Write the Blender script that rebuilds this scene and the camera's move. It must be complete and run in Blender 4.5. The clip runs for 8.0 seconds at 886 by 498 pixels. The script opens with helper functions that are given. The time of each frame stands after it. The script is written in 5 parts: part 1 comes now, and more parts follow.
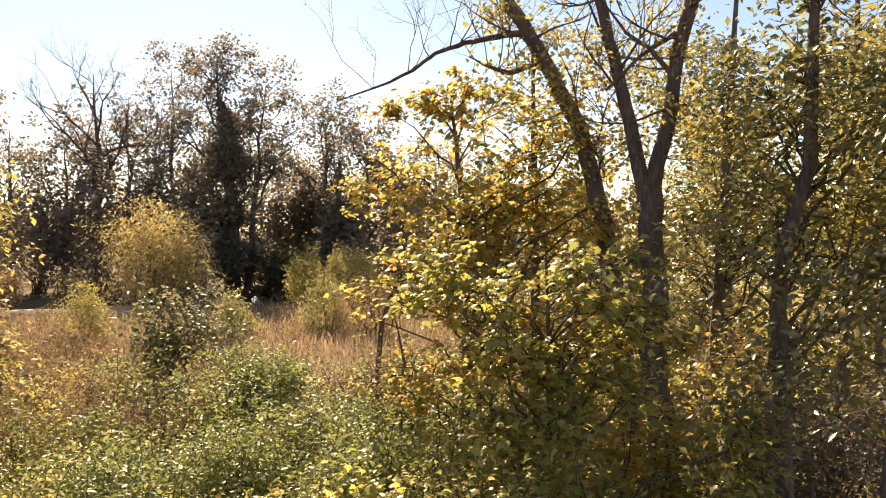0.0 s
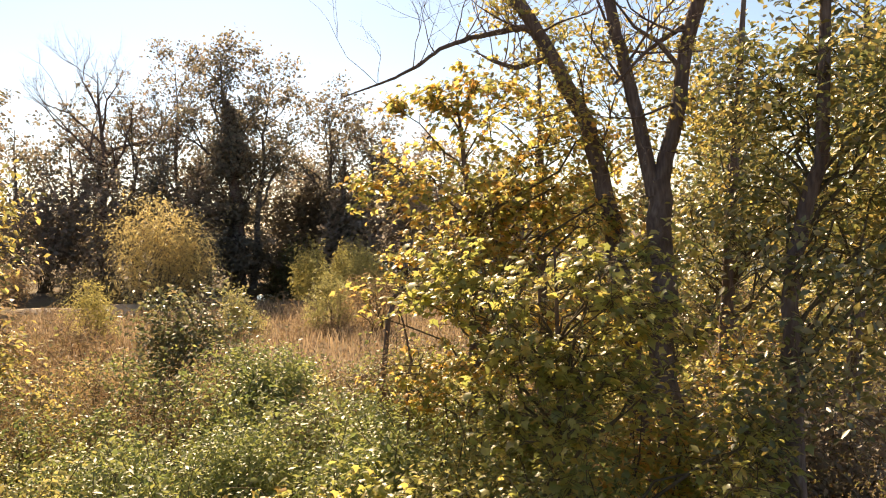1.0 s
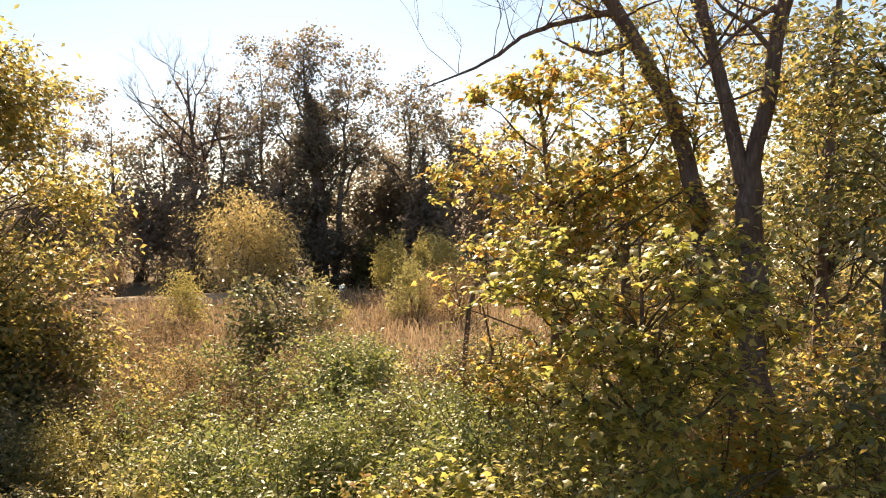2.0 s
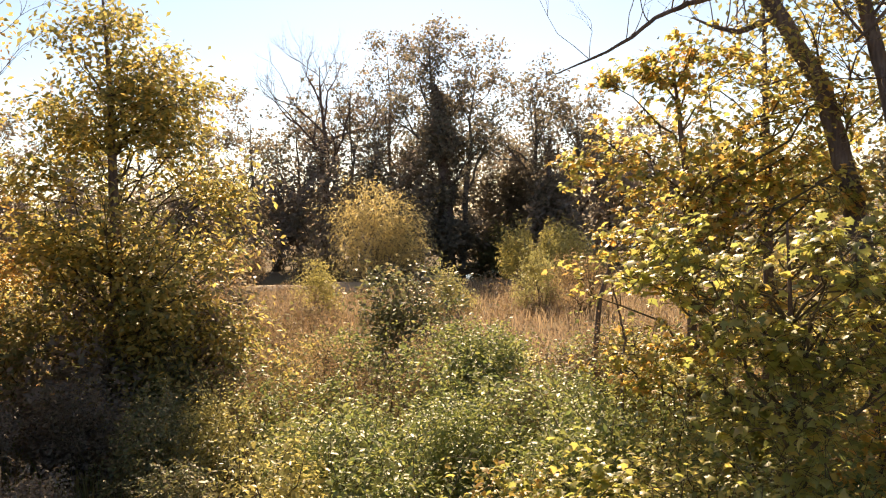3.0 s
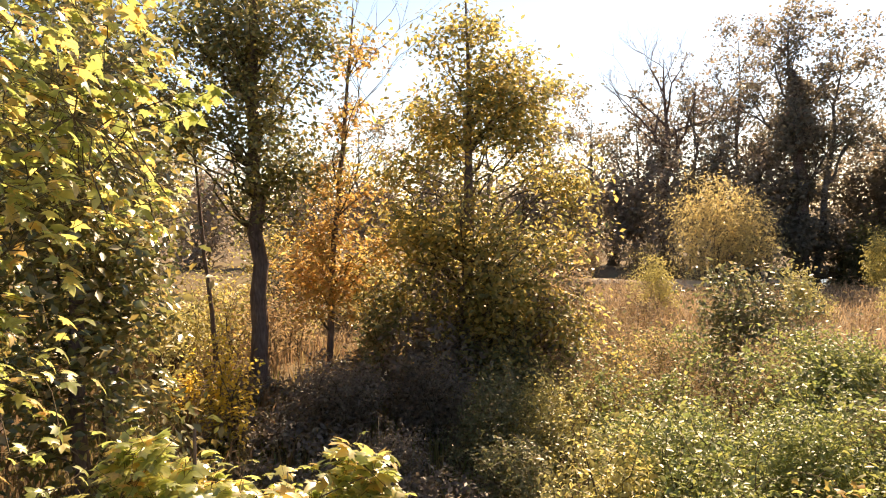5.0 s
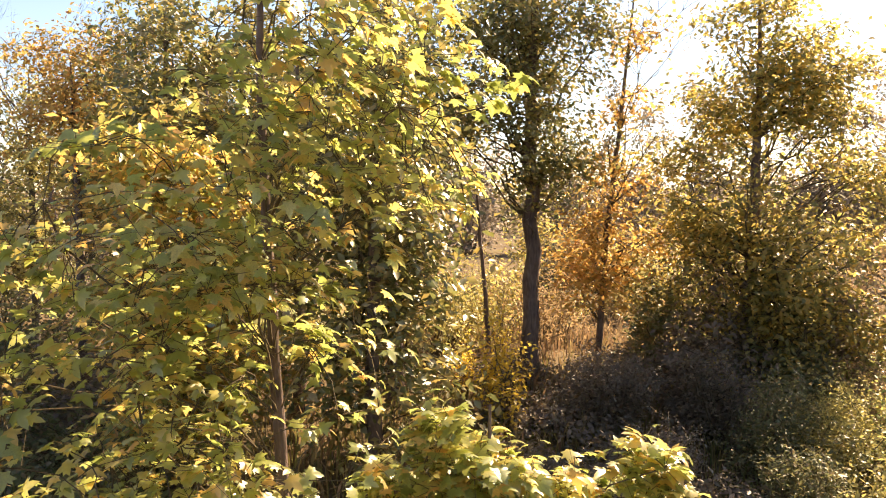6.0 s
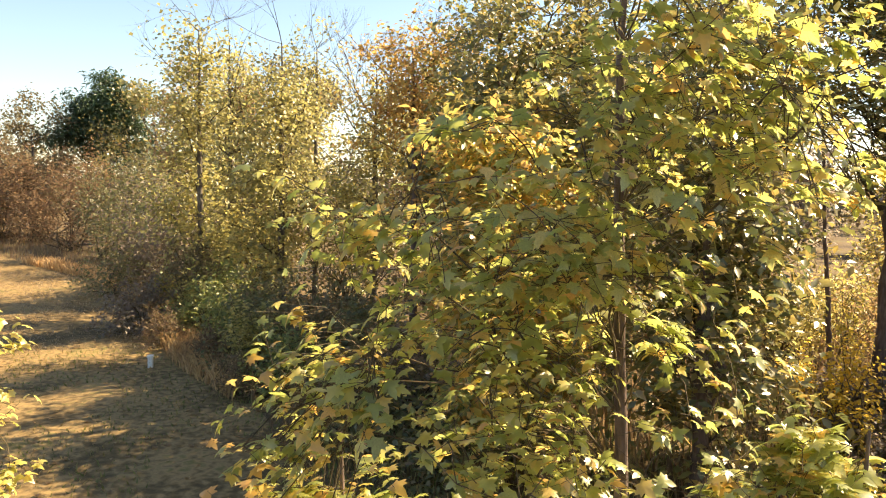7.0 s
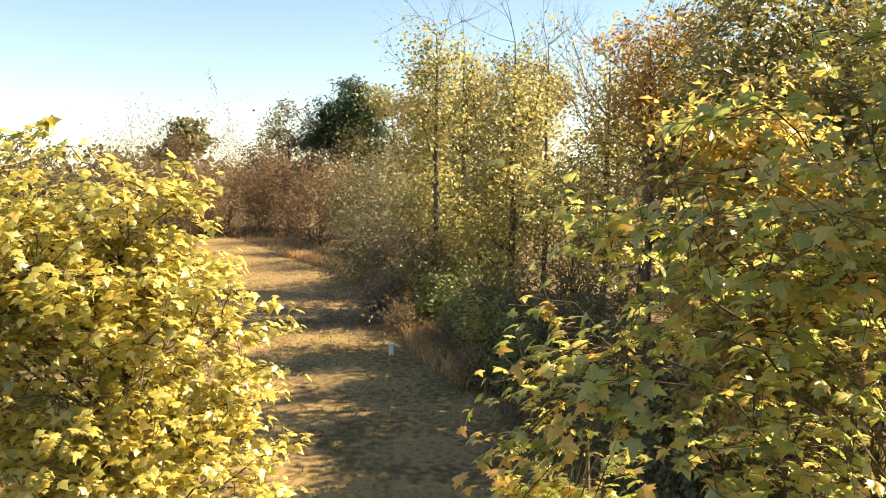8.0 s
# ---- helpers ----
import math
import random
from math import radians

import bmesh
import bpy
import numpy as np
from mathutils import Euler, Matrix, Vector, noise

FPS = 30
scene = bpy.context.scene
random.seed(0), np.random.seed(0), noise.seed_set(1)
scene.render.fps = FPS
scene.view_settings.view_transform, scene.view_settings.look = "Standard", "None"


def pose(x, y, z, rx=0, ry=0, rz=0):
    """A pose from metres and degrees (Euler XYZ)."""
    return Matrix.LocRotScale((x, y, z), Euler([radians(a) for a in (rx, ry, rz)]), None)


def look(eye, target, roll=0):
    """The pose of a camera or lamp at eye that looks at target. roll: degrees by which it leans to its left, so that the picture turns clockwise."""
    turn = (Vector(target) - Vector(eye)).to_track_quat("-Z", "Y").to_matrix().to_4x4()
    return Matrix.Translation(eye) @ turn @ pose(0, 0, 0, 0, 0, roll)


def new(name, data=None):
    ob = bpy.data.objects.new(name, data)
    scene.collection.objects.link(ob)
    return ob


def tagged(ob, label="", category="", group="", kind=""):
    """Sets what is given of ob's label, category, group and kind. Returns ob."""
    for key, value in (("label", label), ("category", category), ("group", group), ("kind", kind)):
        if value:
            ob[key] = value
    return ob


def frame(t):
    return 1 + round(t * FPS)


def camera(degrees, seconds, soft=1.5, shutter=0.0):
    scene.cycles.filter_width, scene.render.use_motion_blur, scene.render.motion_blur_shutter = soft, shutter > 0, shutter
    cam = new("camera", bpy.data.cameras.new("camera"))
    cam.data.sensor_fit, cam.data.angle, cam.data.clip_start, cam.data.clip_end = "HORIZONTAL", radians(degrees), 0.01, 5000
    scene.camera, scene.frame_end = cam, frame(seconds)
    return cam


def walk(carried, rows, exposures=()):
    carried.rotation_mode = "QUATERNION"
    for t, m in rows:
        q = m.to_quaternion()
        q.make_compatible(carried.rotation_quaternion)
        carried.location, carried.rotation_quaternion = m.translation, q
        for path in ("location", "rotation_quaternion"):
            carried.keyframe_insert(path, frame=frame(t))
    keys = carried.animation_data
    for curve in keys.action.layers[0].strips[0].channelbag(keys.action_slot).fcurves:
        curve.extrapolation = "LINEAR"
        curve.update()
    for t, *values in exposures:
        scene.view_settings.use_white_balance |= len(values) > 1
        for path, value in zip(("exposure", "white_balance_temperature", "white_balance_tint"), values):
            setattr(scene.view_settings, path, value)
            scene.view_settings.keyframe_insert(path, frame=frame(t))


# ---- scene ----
cam = camera(59.38, 8.0, soft=1.1)
# seconds, place in metres, turn to the left, tilt up, lean to the right
ROWS = [
    (0.0, 0.000, 0.000, 4.000, 0.00, -1.49, 0.00),
    (0.5, -0.021, 0.028, 4.007, 0.08, -1.57, 0.16),
    (1.0, -0.022, 0.083, 4.009, 0.36, -1.77, 0.37),
    (1.2, -0.019, 0.106, 4.011, 0.88, -1.88, 0.43),
    (2.3, -0.081, 0.065, 4.000, 8.57, -2.62, 0.92),
    (2.5, -0.104, 0.065, 3.999, 10.15, -2.74, 1.10),
    (3.0, -0.120, 0.052, 3.997, 15.39, -3.03, 1.44),
    (3.5, -0.119, -0.015, 3.997, 20.75, -3.21, 1.72),
    (4.0, -0.154, -0.076, 3.992, 26.04, -3.27, 1.71),
    (4.2, -0.167, -0.063, 3.988, 28.26, -3.26, 1.74),
    (5.3, -0.116, -0.137, 3.980, 44.92, -3.19, -0.01),
    (5.5, -0.180, -0.163, 3.977, 48.59, -3.39, -0.11),
    (6.0, -0.301, -0.300, 3.954, 58.65, -3.74, -0.24),
    (6.5, -0.532, -0.369, 3.937, 69.82, -4.20, -0.85),
    (7.0, -0.616, -0.500, 3.936, 80.86, -4.78, -1.18),
    (7.5, -0.623, -0.583, 3.929, 89.88, -5.00, -0.83),
    (8.0, -0.658, -0.658, 3.914, 97.34, -5.24, -0.47),
]
walk(cam, [(t, pose(x, y, z, 0, 0, yaw) @ pose(0, 0, 0, 90 + pitch) @ pose(0, 0, 0, 0, 0, -roll)) for t, x, y, z, yaw, pitch, roll in ROWS],
     [(0.0, 1.14, 7250, 15), (4.0, 1.12, 7250, 16), (5.5, 1.56, 7350, 18), (6.5, 1.74, 7500, 16), (7.0, 1.68, 7300, 11), (7.5, 1.67, 7250, 8), (8.0, 1.56, 7250, 7)])

# ---- light ----
SUN_TURN, SUN_HEIGHT = 17.0, 40.0
sky_world = bpy.data.worlds.new("sky")
scene.world = sky_world
sky_world.use_nodes = True
wn = sky_world.node_tree
sky = wn.nodes.new("ShaderNodeTexSky")
sky.sky_type, sky.sun_disc = "NISHITA", False
sky.sun_elevation, sky.sun_rotation = radians(SUN_HEIGHT), radians(-SUN_TURN)
sky.air_density, sky.dust_density, sky.ozone_density = 0.95, 0.3, 1.2
wn.links.new(sky.outputs[0], wn.nodes["Background"].inputs[0])
wn.nodes["Background"].inputs[1].default_value = 0.078
lamp = bpy.data.lights.new("sun", "SUN")
lamp.energy, lamp.angle, lamp.color = 5.0, radians(0.6), (1.0, 0.825, 0.56)
sun = new("sun", lamp)
ca, sa = math.cos(radians(SUN_HEIGHT)), math.sin(radians(SUN_HEIGHT))
sun.matrix_world = look((-100 * ca * math.sin(radians(SUN_TURN)), 100 * ca * math.cos(radians(SUN_TURN)), 100 * sa), (0, 0, 0))


# ---- materials ----
def material(name):
    m = bpy.data.materials.new(name)
    m.use_nodes = True
    return m, m.node_tree.nodes, m.node_tree.links, m.node_tree.nodes["Principled BSDF"]


def ramp(nodes, stops):
    r = nodes.new("ShaderNodeValToRGB")
    els = r.color_ramp.elements
    while len(els) < len(stops):
        els.new(0.5)
    for e, (p, c) in zip(els, stops):
        e.position, e.color = p, (*c, 1)
    return r


def leaf_material(name, colours, through_light=0.5, rough=0.4, gloss=0.6, blotch=14.0, ior=1.5):
    """Leaf blades: each leaf takes its own colour, with blotches; light shines through."""
    m, n, l, b = material(name)
    geo, info, add, frac = n.new("ShaderNodeNewGeometry"), n.new("ShaderNodeObjectInfo"), n.new("ShaderNodeMath"), n.new("ShaderNodeMath")
    add.operation, frac.operation = "ADD", "FRACT"
    l.new(geo.outputs["Random Per Island"], add.inputs[0])
    l.new(info.outputs["Random"], add.inputs[1])
    l.new(add.outputs[0], frac.inputs[0])
    k = len(colours) - 1
    r = ramp(n, [(i / k, c) for i, c in enumerate(colours)])
    l.new(frac.outputs[0], r.inputs[0])
    tex, pos = n.new("ShaderNodeTexNoise"), n.new("ShaderNodeTexCoord")
    tex.inputs["Scale"].default_value, tex.inputs["Detail"].default_value = blotch, 3
    l.new(pos.outputs["Object"], tex.inputs["Vector"])
    hsv = n.new("ShaderNodeHueSaturation")
    mr = n.new("ShaderNodeMapRange")
    mr.inputs["To Min"].default_value, mr.inputs["To Max"].default_value = 0.6, 1.4
    l.new(tex.outputs["Fac"], mr.inputs["Value"])
    l.new(mr.outputs[0], hsv.inputs["Value"])
    l.new(r.outputs[0], hsv.inputs["Color"])
    l.new(hsv.outputs[0], b.inputs["Base Color"])
    b.inputs["Roughness"].default_value = rough
    b.inputs["Specular IOR Level"].default_value = gloss
    b.inputs["IOR"].default_value = ior
    tr, mix = n.new("ShaderNodeBsdfTranslucent"), n.new("ShaderNodeMixShader")
    sat = n.new("ShaderNodeHueSaturation")
    sat.inputs["Saturation"].default_value, sat.inputs["Value"].default_value = 0.95, 1.8
    l.new(hsv.outputs[0], sat.inputs["Color"])
    l.new(sat.outputs[0], tr.inputs["Color"])
    mix.inputs[0].default_value = through_light
    l.new(b.outputs[0], mix.inputs[1])
    l.new(tr.outputs[0], mix.inputs[2])
    l.new(mix.outputs[0], n["Material Output"].inputs["Surface"])
    return m


def rough_material(name, stops, scale, rough=0.95, bump=0.4, coarse=None, stretch=(1, 1, 1)):
    """Bark, soil, sand: noise at two scales through a ramp, with relief."""
    m, n, l, b = material(name)
    pos, mp = n.new("ShaderNodeTexCoord"), n.new("ShaderNodeMapping")
    mp.inputs["Scale"].default_value = stretch
    l.new(pos.outputs["Object"], mp.inputs[0])
    fine, wide = n.new("ShaderNodeTexNoise"), n.new("ShaderNodeTexNoise")
    fine.inputs["Scale"].default_value, fine.inputs["Detail"].default_value = scale, 6
    wide.inputs["Scale"].default_value, wide.inputs["Detail"].default_value = coarse or scale / 12, 3
    l.new(mp.outputs[0], fine.inputs["Vector"])
    l.new(pos.outputs["Object"], wide.inputs["Vector"])
    mx = n.new("ShaderNodeMath")
    mx.operation = "MULTIPLY_ADD"
    mx.inputs[1].default_value = 0.5
    half = n.new("ShaderNodeMath")
    half.operation = "MULTIPLY"
    half.inputs[1].default_value = 0.5
    l.new(wide.outputs["Fac"], half.inputs[0])
    l.new(fine.outputs["Fac"], mx.inputs[0])
    l.new(half.outputs[0], mx.inputs[2])
    r = ramp(n, stops)
    l.new(mx.outputs[0], r.inputs[0])
    l.new(r.outputs[0], b.inputs["Base Color"])
    b.inputs["Roughness"].default_value = rough
    b.inputs["Specular IOR Level"].default_value = 0.25
    bp = n.new("ShaderNodeBump")
    bp.inputs["Strength"].default_value, bp.inputs["Distance"].default_value = bump, 0.03
    l.new(fine.outputs["Fac"], bp.inputs["Height"])
    l.new(bp.outputs[0], b.inputs["Normal"])
    return m


BARK = rough_material("bark", [(0.3, (0.06, 0.042, 0.036)), (0.5, (0.15, 0.108, 0.092)), (0.7, (0.27, 0.21, 0.18))], 30, bump=0.9, stretch=(1, 1, 0.2))
GREY_BARK = rough_material("grey_bark", [(0.3, (0.06, 0.05, 0.045)), (0.5, (0.14, 0.12, 0.10)), (0.7, (0.26, 0.23, 0.2))], 30, bump=0.7, stretch=(1, 1, 0.2))
TWIG = rough_material("twig", [(0.3, (0.06, 0.048, 0.03)), (0.7, (0.17, 0.13, 0.08))], 40)
SOIL = rough_material("soil", [(0.32, (0.05, 0.033, 0.018)), (0.46, (0.12, 0.08, 0.04)), (0.55, (0.17, 0.12, 0.06)), (0.68, (0.1, 0.1, 0.035))], 5, bump=0.8, coarse=0.25)
TRAIL = rough_material("trail", [(0.32, (0.058, 0.042, 0.018)), (0.44, (0.15, 0.102, 0.043)), (0.54, (0.32, 0.215, 0.095)), (0.62, (0.2, 0.16, 0.058)), (0.72, (0.1, 0.105, 0.032))], 7, bump=0.5, coarse=0.5)
SAND = rough_material("sand", [(0.3, (0.4, 0.3, 0.19)), (0.7, (0.58, 0.46, 0.32))], 8)

MAPLE_GREEN = leaf_material("maple_green", [(0.19, 0.225, 0.055), (0.27, 0.3, 0.07), (0.34, 0.36, 0.09), (0.44, 0.42, 0.12), (0.5, 0.42, 0.12), (0.52, 0.31, 0.075), (0.37, 0.38, 0.095), (0.28, 0.31, 0.07), (0.21, 0.25, 0.06)], 0.5, 0.38, 1.0, ior=1.7)
MAPLE_YELLOW = leaf_material("maple_yellow", [(0.2, 0.21, 0.06), (0.34, 0.315, 0.075), (0.48, 0.365, 0.085), (0.52, 0.335, 0.075), (0.47, 0.255, 0.06), (0.37, 0.325, 0.08), (0.2, 0.22, 0.06), (0.29, 0.285, 0.065)], 0.58, 0.42, 1.0, ior=1.5)
MAPLE_OLIVE = leaf_material("maple_olive", [(0.17, 0.19, 0.05), (0.28, 0.28, 0.065), (0.39, 0.34, 0.08), (0.22, 0.24, 0.055), (0.46, 0.33, 0.075), (0.32, 0.31, 0.075), (0.19, 0.21, 0.05)], 0.57, 0.42, 1.0, ior=1.55)
MAPLE_LIGHT = leaf_material("maple_light", [(0.33, 0.32, 0.085), (0.5, 0.445, 0.125), (0.58, 0.49, 0.145), (0.56, 0.45, 0.115), (0.42, 0.39, 0.095), (0.26, 0.275, 0.065)], 0.46, 0.4, 1.0, ior=1.6)
GOLD = leaf_material("gold", [(0.17, 0.17, 0.055), (0.31, 0.255, 0.07), (0.46, 0.315, 0.075), (0.25, 0.22, 0.06), (0.15, 0.155, 0.05)], 0.58, 0.42, 0.8)
ORANGE = leaf_material("orange", [(0.44, 0.32, 0.085), (0.46, 0.28, 0.07), (0.4, 0.21, 0.055), (0.36, 0.3, 0.09)], 0.5, 0.45)
OAK = leaf_material("oak", [(0.1, 0.115, 0.04), (0.15, 0.155, 0.045), (0.22, 0.2, 0.055), (0.32, 0.23, 0.065), (0.13, 0.135, 0.045)], 0.42, 0.36, 1.0, ior=1.55)
DULL = leaf_material("dull", [(0.1, 0.095, 0.05), (0.15, 0.13, 0.07), (0.19, 0.155, 0.08), (0.2, 0.135, 0.075)], 0.35, 0.6, 0.35)
RUSSET = leaf_material("russet", [(0.2, 0.14, 0.085), (0.28, 0.19, 0.1), (0.34, 0.22, 0.1), (0.22, 0.17, 0.09)], 0.45, 0.7, 0.25)
SHRUB = leaf_material("shrub", [(0.12, 0.155, 0.045), (0.165, 0.2, 0.055), (0.23, 0.245, 0.065), (0.3, 0.29, 0.078), (0.14, 0.17, 0.05)], 0.44, 0.46, 0.8, ior=1.5)
# darker copy of SHRUB, for dark plants and for shade painted into leaves
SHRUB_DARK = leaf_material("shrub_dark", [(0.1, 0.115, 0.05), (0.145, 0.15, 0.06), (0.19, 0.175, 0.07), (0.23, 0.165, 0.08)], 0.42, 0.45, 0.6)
OLIVE = leaf_material("olive", [(0.3, 0.27, 0.09), (0.38, 0.33, 0.1), (0.46, 0.38, 0.12), (0.25, 0.23, 0.075)], 0.45)
YELLOW = leaf_material("yellow", [(0.55, 0.39, 0.045), (0.62, 0.45, 0.055), (0.5, 0.38, 0.055)], 0.55)
ASPEN = leaf_material("aspen", [(0.23, 0.22, 0.075), (0.34, 0.305, 0.105), (0.42, 0.36, 0.125), (0.18, 0.18, 0.07)], 0.44, 0.42, 0.8)
# dark brown brush; its colour carries the shade under the gold tree and oaks
SHADE_BRUSH = leaf_material("shade_brush", [(0.14, 0.105, 0.08), (0.2, 0.145, 0.11), (0.16, 0.14, 0.09), (0.27, 0.195, 0.13)], 0.35, 0.5)
IVY = leaf_material("ivy", [(0.14, 0.12, 0.085), (0.19, 0.16, 0.115), (0.21, 0.17, 0.125), (0.16, 0.14, 0.09)], 0.45, 0.55, 0.4)
WILLOW = leaf_material("willow", [(0.4, 0.32, 0.13), (0.48, 0.38, 0.15), (0.54, 0.41, 0.17), (0.34, 0.28, 0.12)], 0.5)
FAR_LEAF = leaf_material("far_leaf", [(0.12, 0.115, 0.085), (0.18, 0.16, 0.11), (0.23, 0.19, 0.13), (0.23, 0.16, 0.11)], 0.48, 0.5, 0.5)
FAR_TWIG = leaf_material("far_twig", [(0.19, 0.16, 0.13), (0.26, 0.21, 0.17), (0.3, 0.235, 0.18), (0.22, 0.2, 0.14)], 0.45, 0.6, 0.3)
THICKET = leaf_material("thicket", [(0.15, 0.1, 0.06), (0.22, 0.135, 0.08), (0.26, 0.165, 0.09), (0.15, 0.12, 0.07)], 0.4, 0.8, 0.15)
PINE = leaf_material("pine", [(0.035, 0.07, 0.03), (0.055, 0.1, 0.042), (0.08, 0.12, 0.05)], 0.2)
STRAW = leaf_material("straw", [(0.26, 0.18, 0.11), (0.33, 0.235, 0.14), (0.39, 0.29, 0.18), (0.21, 0.14, 0.09)], 0.38, 0.6)
WEED = leaf_material("weed", [(0.17, 0.105, 0.06), (0.24, 0.15, 0.08), (0.22, 0.17, 0.07), (0.14, 0.09, 0.055)], 0.35, 0.6)
FRINGE = leaf_material("fringe", [(0.34, 0.2, 0.09), (0.44, 0.28, 0.12), (0.5, 0.34, 0.16), (0.3, 0.17, 0.08)], 0.4, 0.6)
GRASS = leaf_material("grass", [(0.1, 0.12, 0.03), (0.15, 0.16, 0.04), (0.22, 0.19, 0.06), (0.28, 0.2, 0.08)], 0.4, 0.6)

WATER, wnodes, wlinks, wb = material("water")
wb.inputs["Base Color"].default_value = (0.012, 0.016, 0.012, 1)
wb.inputs["Roughness"].default_value, wb.inputs["IOR"].default_value = 0.06, 1.33
wtex, wbump = wnodes.new("ShaderNodeTexNoise"), wnodes.new("ShaderNodeBump")
wtex.inputs["Scale"].default_value = 1.5
wbump.inputs["Strength"].default_value, wbump.inputs["Distance"].default_value = 0.15, 0.05
wlinks.new(wtex.outputs["Fac"], wbump.inputs["Height"])
wlinks.new(wbump.outputs[0], wb.inputs["Normal"])


# ---- mesh tools ----
def flat_mesh(name, verts, tris):
    """A mesh from arrays of corners and triangles."""
    me = bpy.data.meshes.new(name)
    me.vertices.add(len(verts))
    me.vertices.foreach_set("co", np.asarray(verts, np.float32).ravel())
    me.loops.add(3 * len(tris))
    me.loops.foreach_set("vertex_index", np.asarray(tris, np.int32).ravel())
    me.polygons.add(len(tris))
    me.polygons.foreach_set("loop_start", np.arange(0, 3 * len(tris), 3, dtype=np.int32))
    me.update(calc_edges=True)
    return me


def part(name, me, mat, parent=None, label="", kind=""):
    """Links a mesh as one object under a thing or a part."""
    ob = new(name, me)
    if not me.materials:
        me.materials.append(mat)
    ob.parent = parent
    return tagged(ob, label, kind=kind)


class Tubes:
    """Gathers tapered tubes into one mesh."""

    def __init__(self):
        self.v, self.f, self.n = [], [], 0

    def add(self, path, radii, sides=6):
        path = np.asarray(path, float)
        way = np.gradient(path, axis=0)
        way /= np.linalg.norm(way, axis=1)[:, None] + 1e-9
        side = np.cross(way, (0.31, 0.93, 0.17))
        side /= np.linalg.norm(side, axis=1)[:, None] + 1e-9
        other = np.cross(way, side)
        a = np.linspace(0, 2 * np.pi, sides, endpoint=False)
        ring = path[:, None] + np.asarray(radii, float)[:, None, None] * (np.cos(a)[None, :, None] * side[:, None] + np.sin(a)[None, :, None] * other[:, None])
        self.v.append(ring.reshape(-1, 3))
        i, j = np.meshgrid(np.arange(len(path) - 1), np.arange(sides), indexing="ij")
        p, q = self.n + i * sides + j, self.n + i * sides + (j + 1) % sides
        self.f.append(np.stack([p, q, q + sides], -1).reshape(-1, 3))
        self.f.append(np.stack([p, q + sides, p + sides], -1).reshape(-1, 3))
        self.n += len(path) * sides

    def mesh(self, name):
        me = flat_mesh(name, np.concatenate(self.v), np.concatenate(self.f))
        me.polygons.foreach_set("use_smooth", np.ones(len(me.polygons), bool))
        return me


def wander(rng, a, b, steps, rough):
    """A wavering way from a to b."""
    a, b = np.asarray(a, float), np.asarray(b, float)
    s = np.linspace(0, 1, steps)[:, None]
    off = rng.normal(size=(steps, 3)) * rough * np.linalg.norm(b - a)
    return a + (b - a) * s + off * np.sin(np.pi * s)


def grow(tubes, rng, start, way, length, radius, depth, spread=0.6, lift=0.15, kids=3, tips=None):
    """A bare branch with its side branches; ends are gathered in tips."""
    steps = 5
    pts = [np.asarray(start, float)]
    d = np.asarray(way, float) / np.linalg.norm(way)
    for _ in range(steps - 1):
        d = d + rng.normal(size=3) * 0.14 + (0, 0, lift * 0.3)
        d /= np.linalg.norm(d)
        pts.append(pts[-1] + d * length / (steps - 1))
    tubes.add(pts, np.linspace(radius, radius * 0.45, steps), 7 if radius > 0.05 else 4 if radius > 0.015 else 3)
    if tips is not None and depth <= 1:
        tips.append(pts[-1])
        tips.append(pts[2])
    if depth > 0:
        for k in range(kids):
            i = 1 + int(rng.integers(1, steps - 1)) if k else steps - 1
            side = rng.normal(size=3)
            nd = d + side / np.linalg.norm(side) * spread * (1 if k else 0.4) + (0, 0, lift)
            grow(tubes, rng, pts[i], nd, length * rng.uniform(0.5, 0.75), radius * rng.uniform(0.4, 0.6), depth - 1, spread, lift, kids, tips)


def fan(outline, middle, sag=0.0):
    """A leaf as a fan of triangles round a point on its midrib; the lobes sag."""
    v = [(*middle, 0.03)] + [(x, y, -sag * (x * x + (y - middle[1]) ** 2) * 2) for x, y in outline]
    k = len(outline)
    return np.array(v), np.array([(0, 1 + i, 1 + (i + 1) % k) for i in range(k)])


def mirrored(half):
    return half + [(-x, y) for x, y in reversed(half[1:-1])]


MAPLE_LEAF = fan(mirrored([(0, 0), (0.26, -0.12), (0.24, 0.08), (0.55, 0.2), (0.36, 0.32), (0.42, 0.46), (0.2, 0.44), (0.16, 0.66), (0, 0.95)]), (0, 0.22), 0.22)
STAR_LEAF = fan(mirrored([(0, 0), (0.28, -0.06), (0.3, 0.13), (0.54, 0.32), (0.3, 0.42), (0.2, 0.6), (0, 0.97)]), (0, 0.25), 0.2)
OVAL_LEAF = (np.array([(0, 0, 0), (0.27, 0.5, 0.07), (0, 1, -0.06), (-0.27, 0.5, 0.07)]), np.array([(0, 1, 2), (0, 2, 3)]))
LONG_LEAF = (np.array([(0, 0, 0), (0.13, 0.45, 0.04), (0, 1, -0.15), (-0.13, 0.45, 0.04)]), np.array([(0, 1, 2), (0, 2, 3)]))
WIDE_LEAF = (np.array([(0, 0, 0), (0.42, 0.4, 0.1), (0, 1, -0.1), (-0.42, 0.4, 0.1)]), np.array([(0, 1, 2), (0, 2, 3)]))


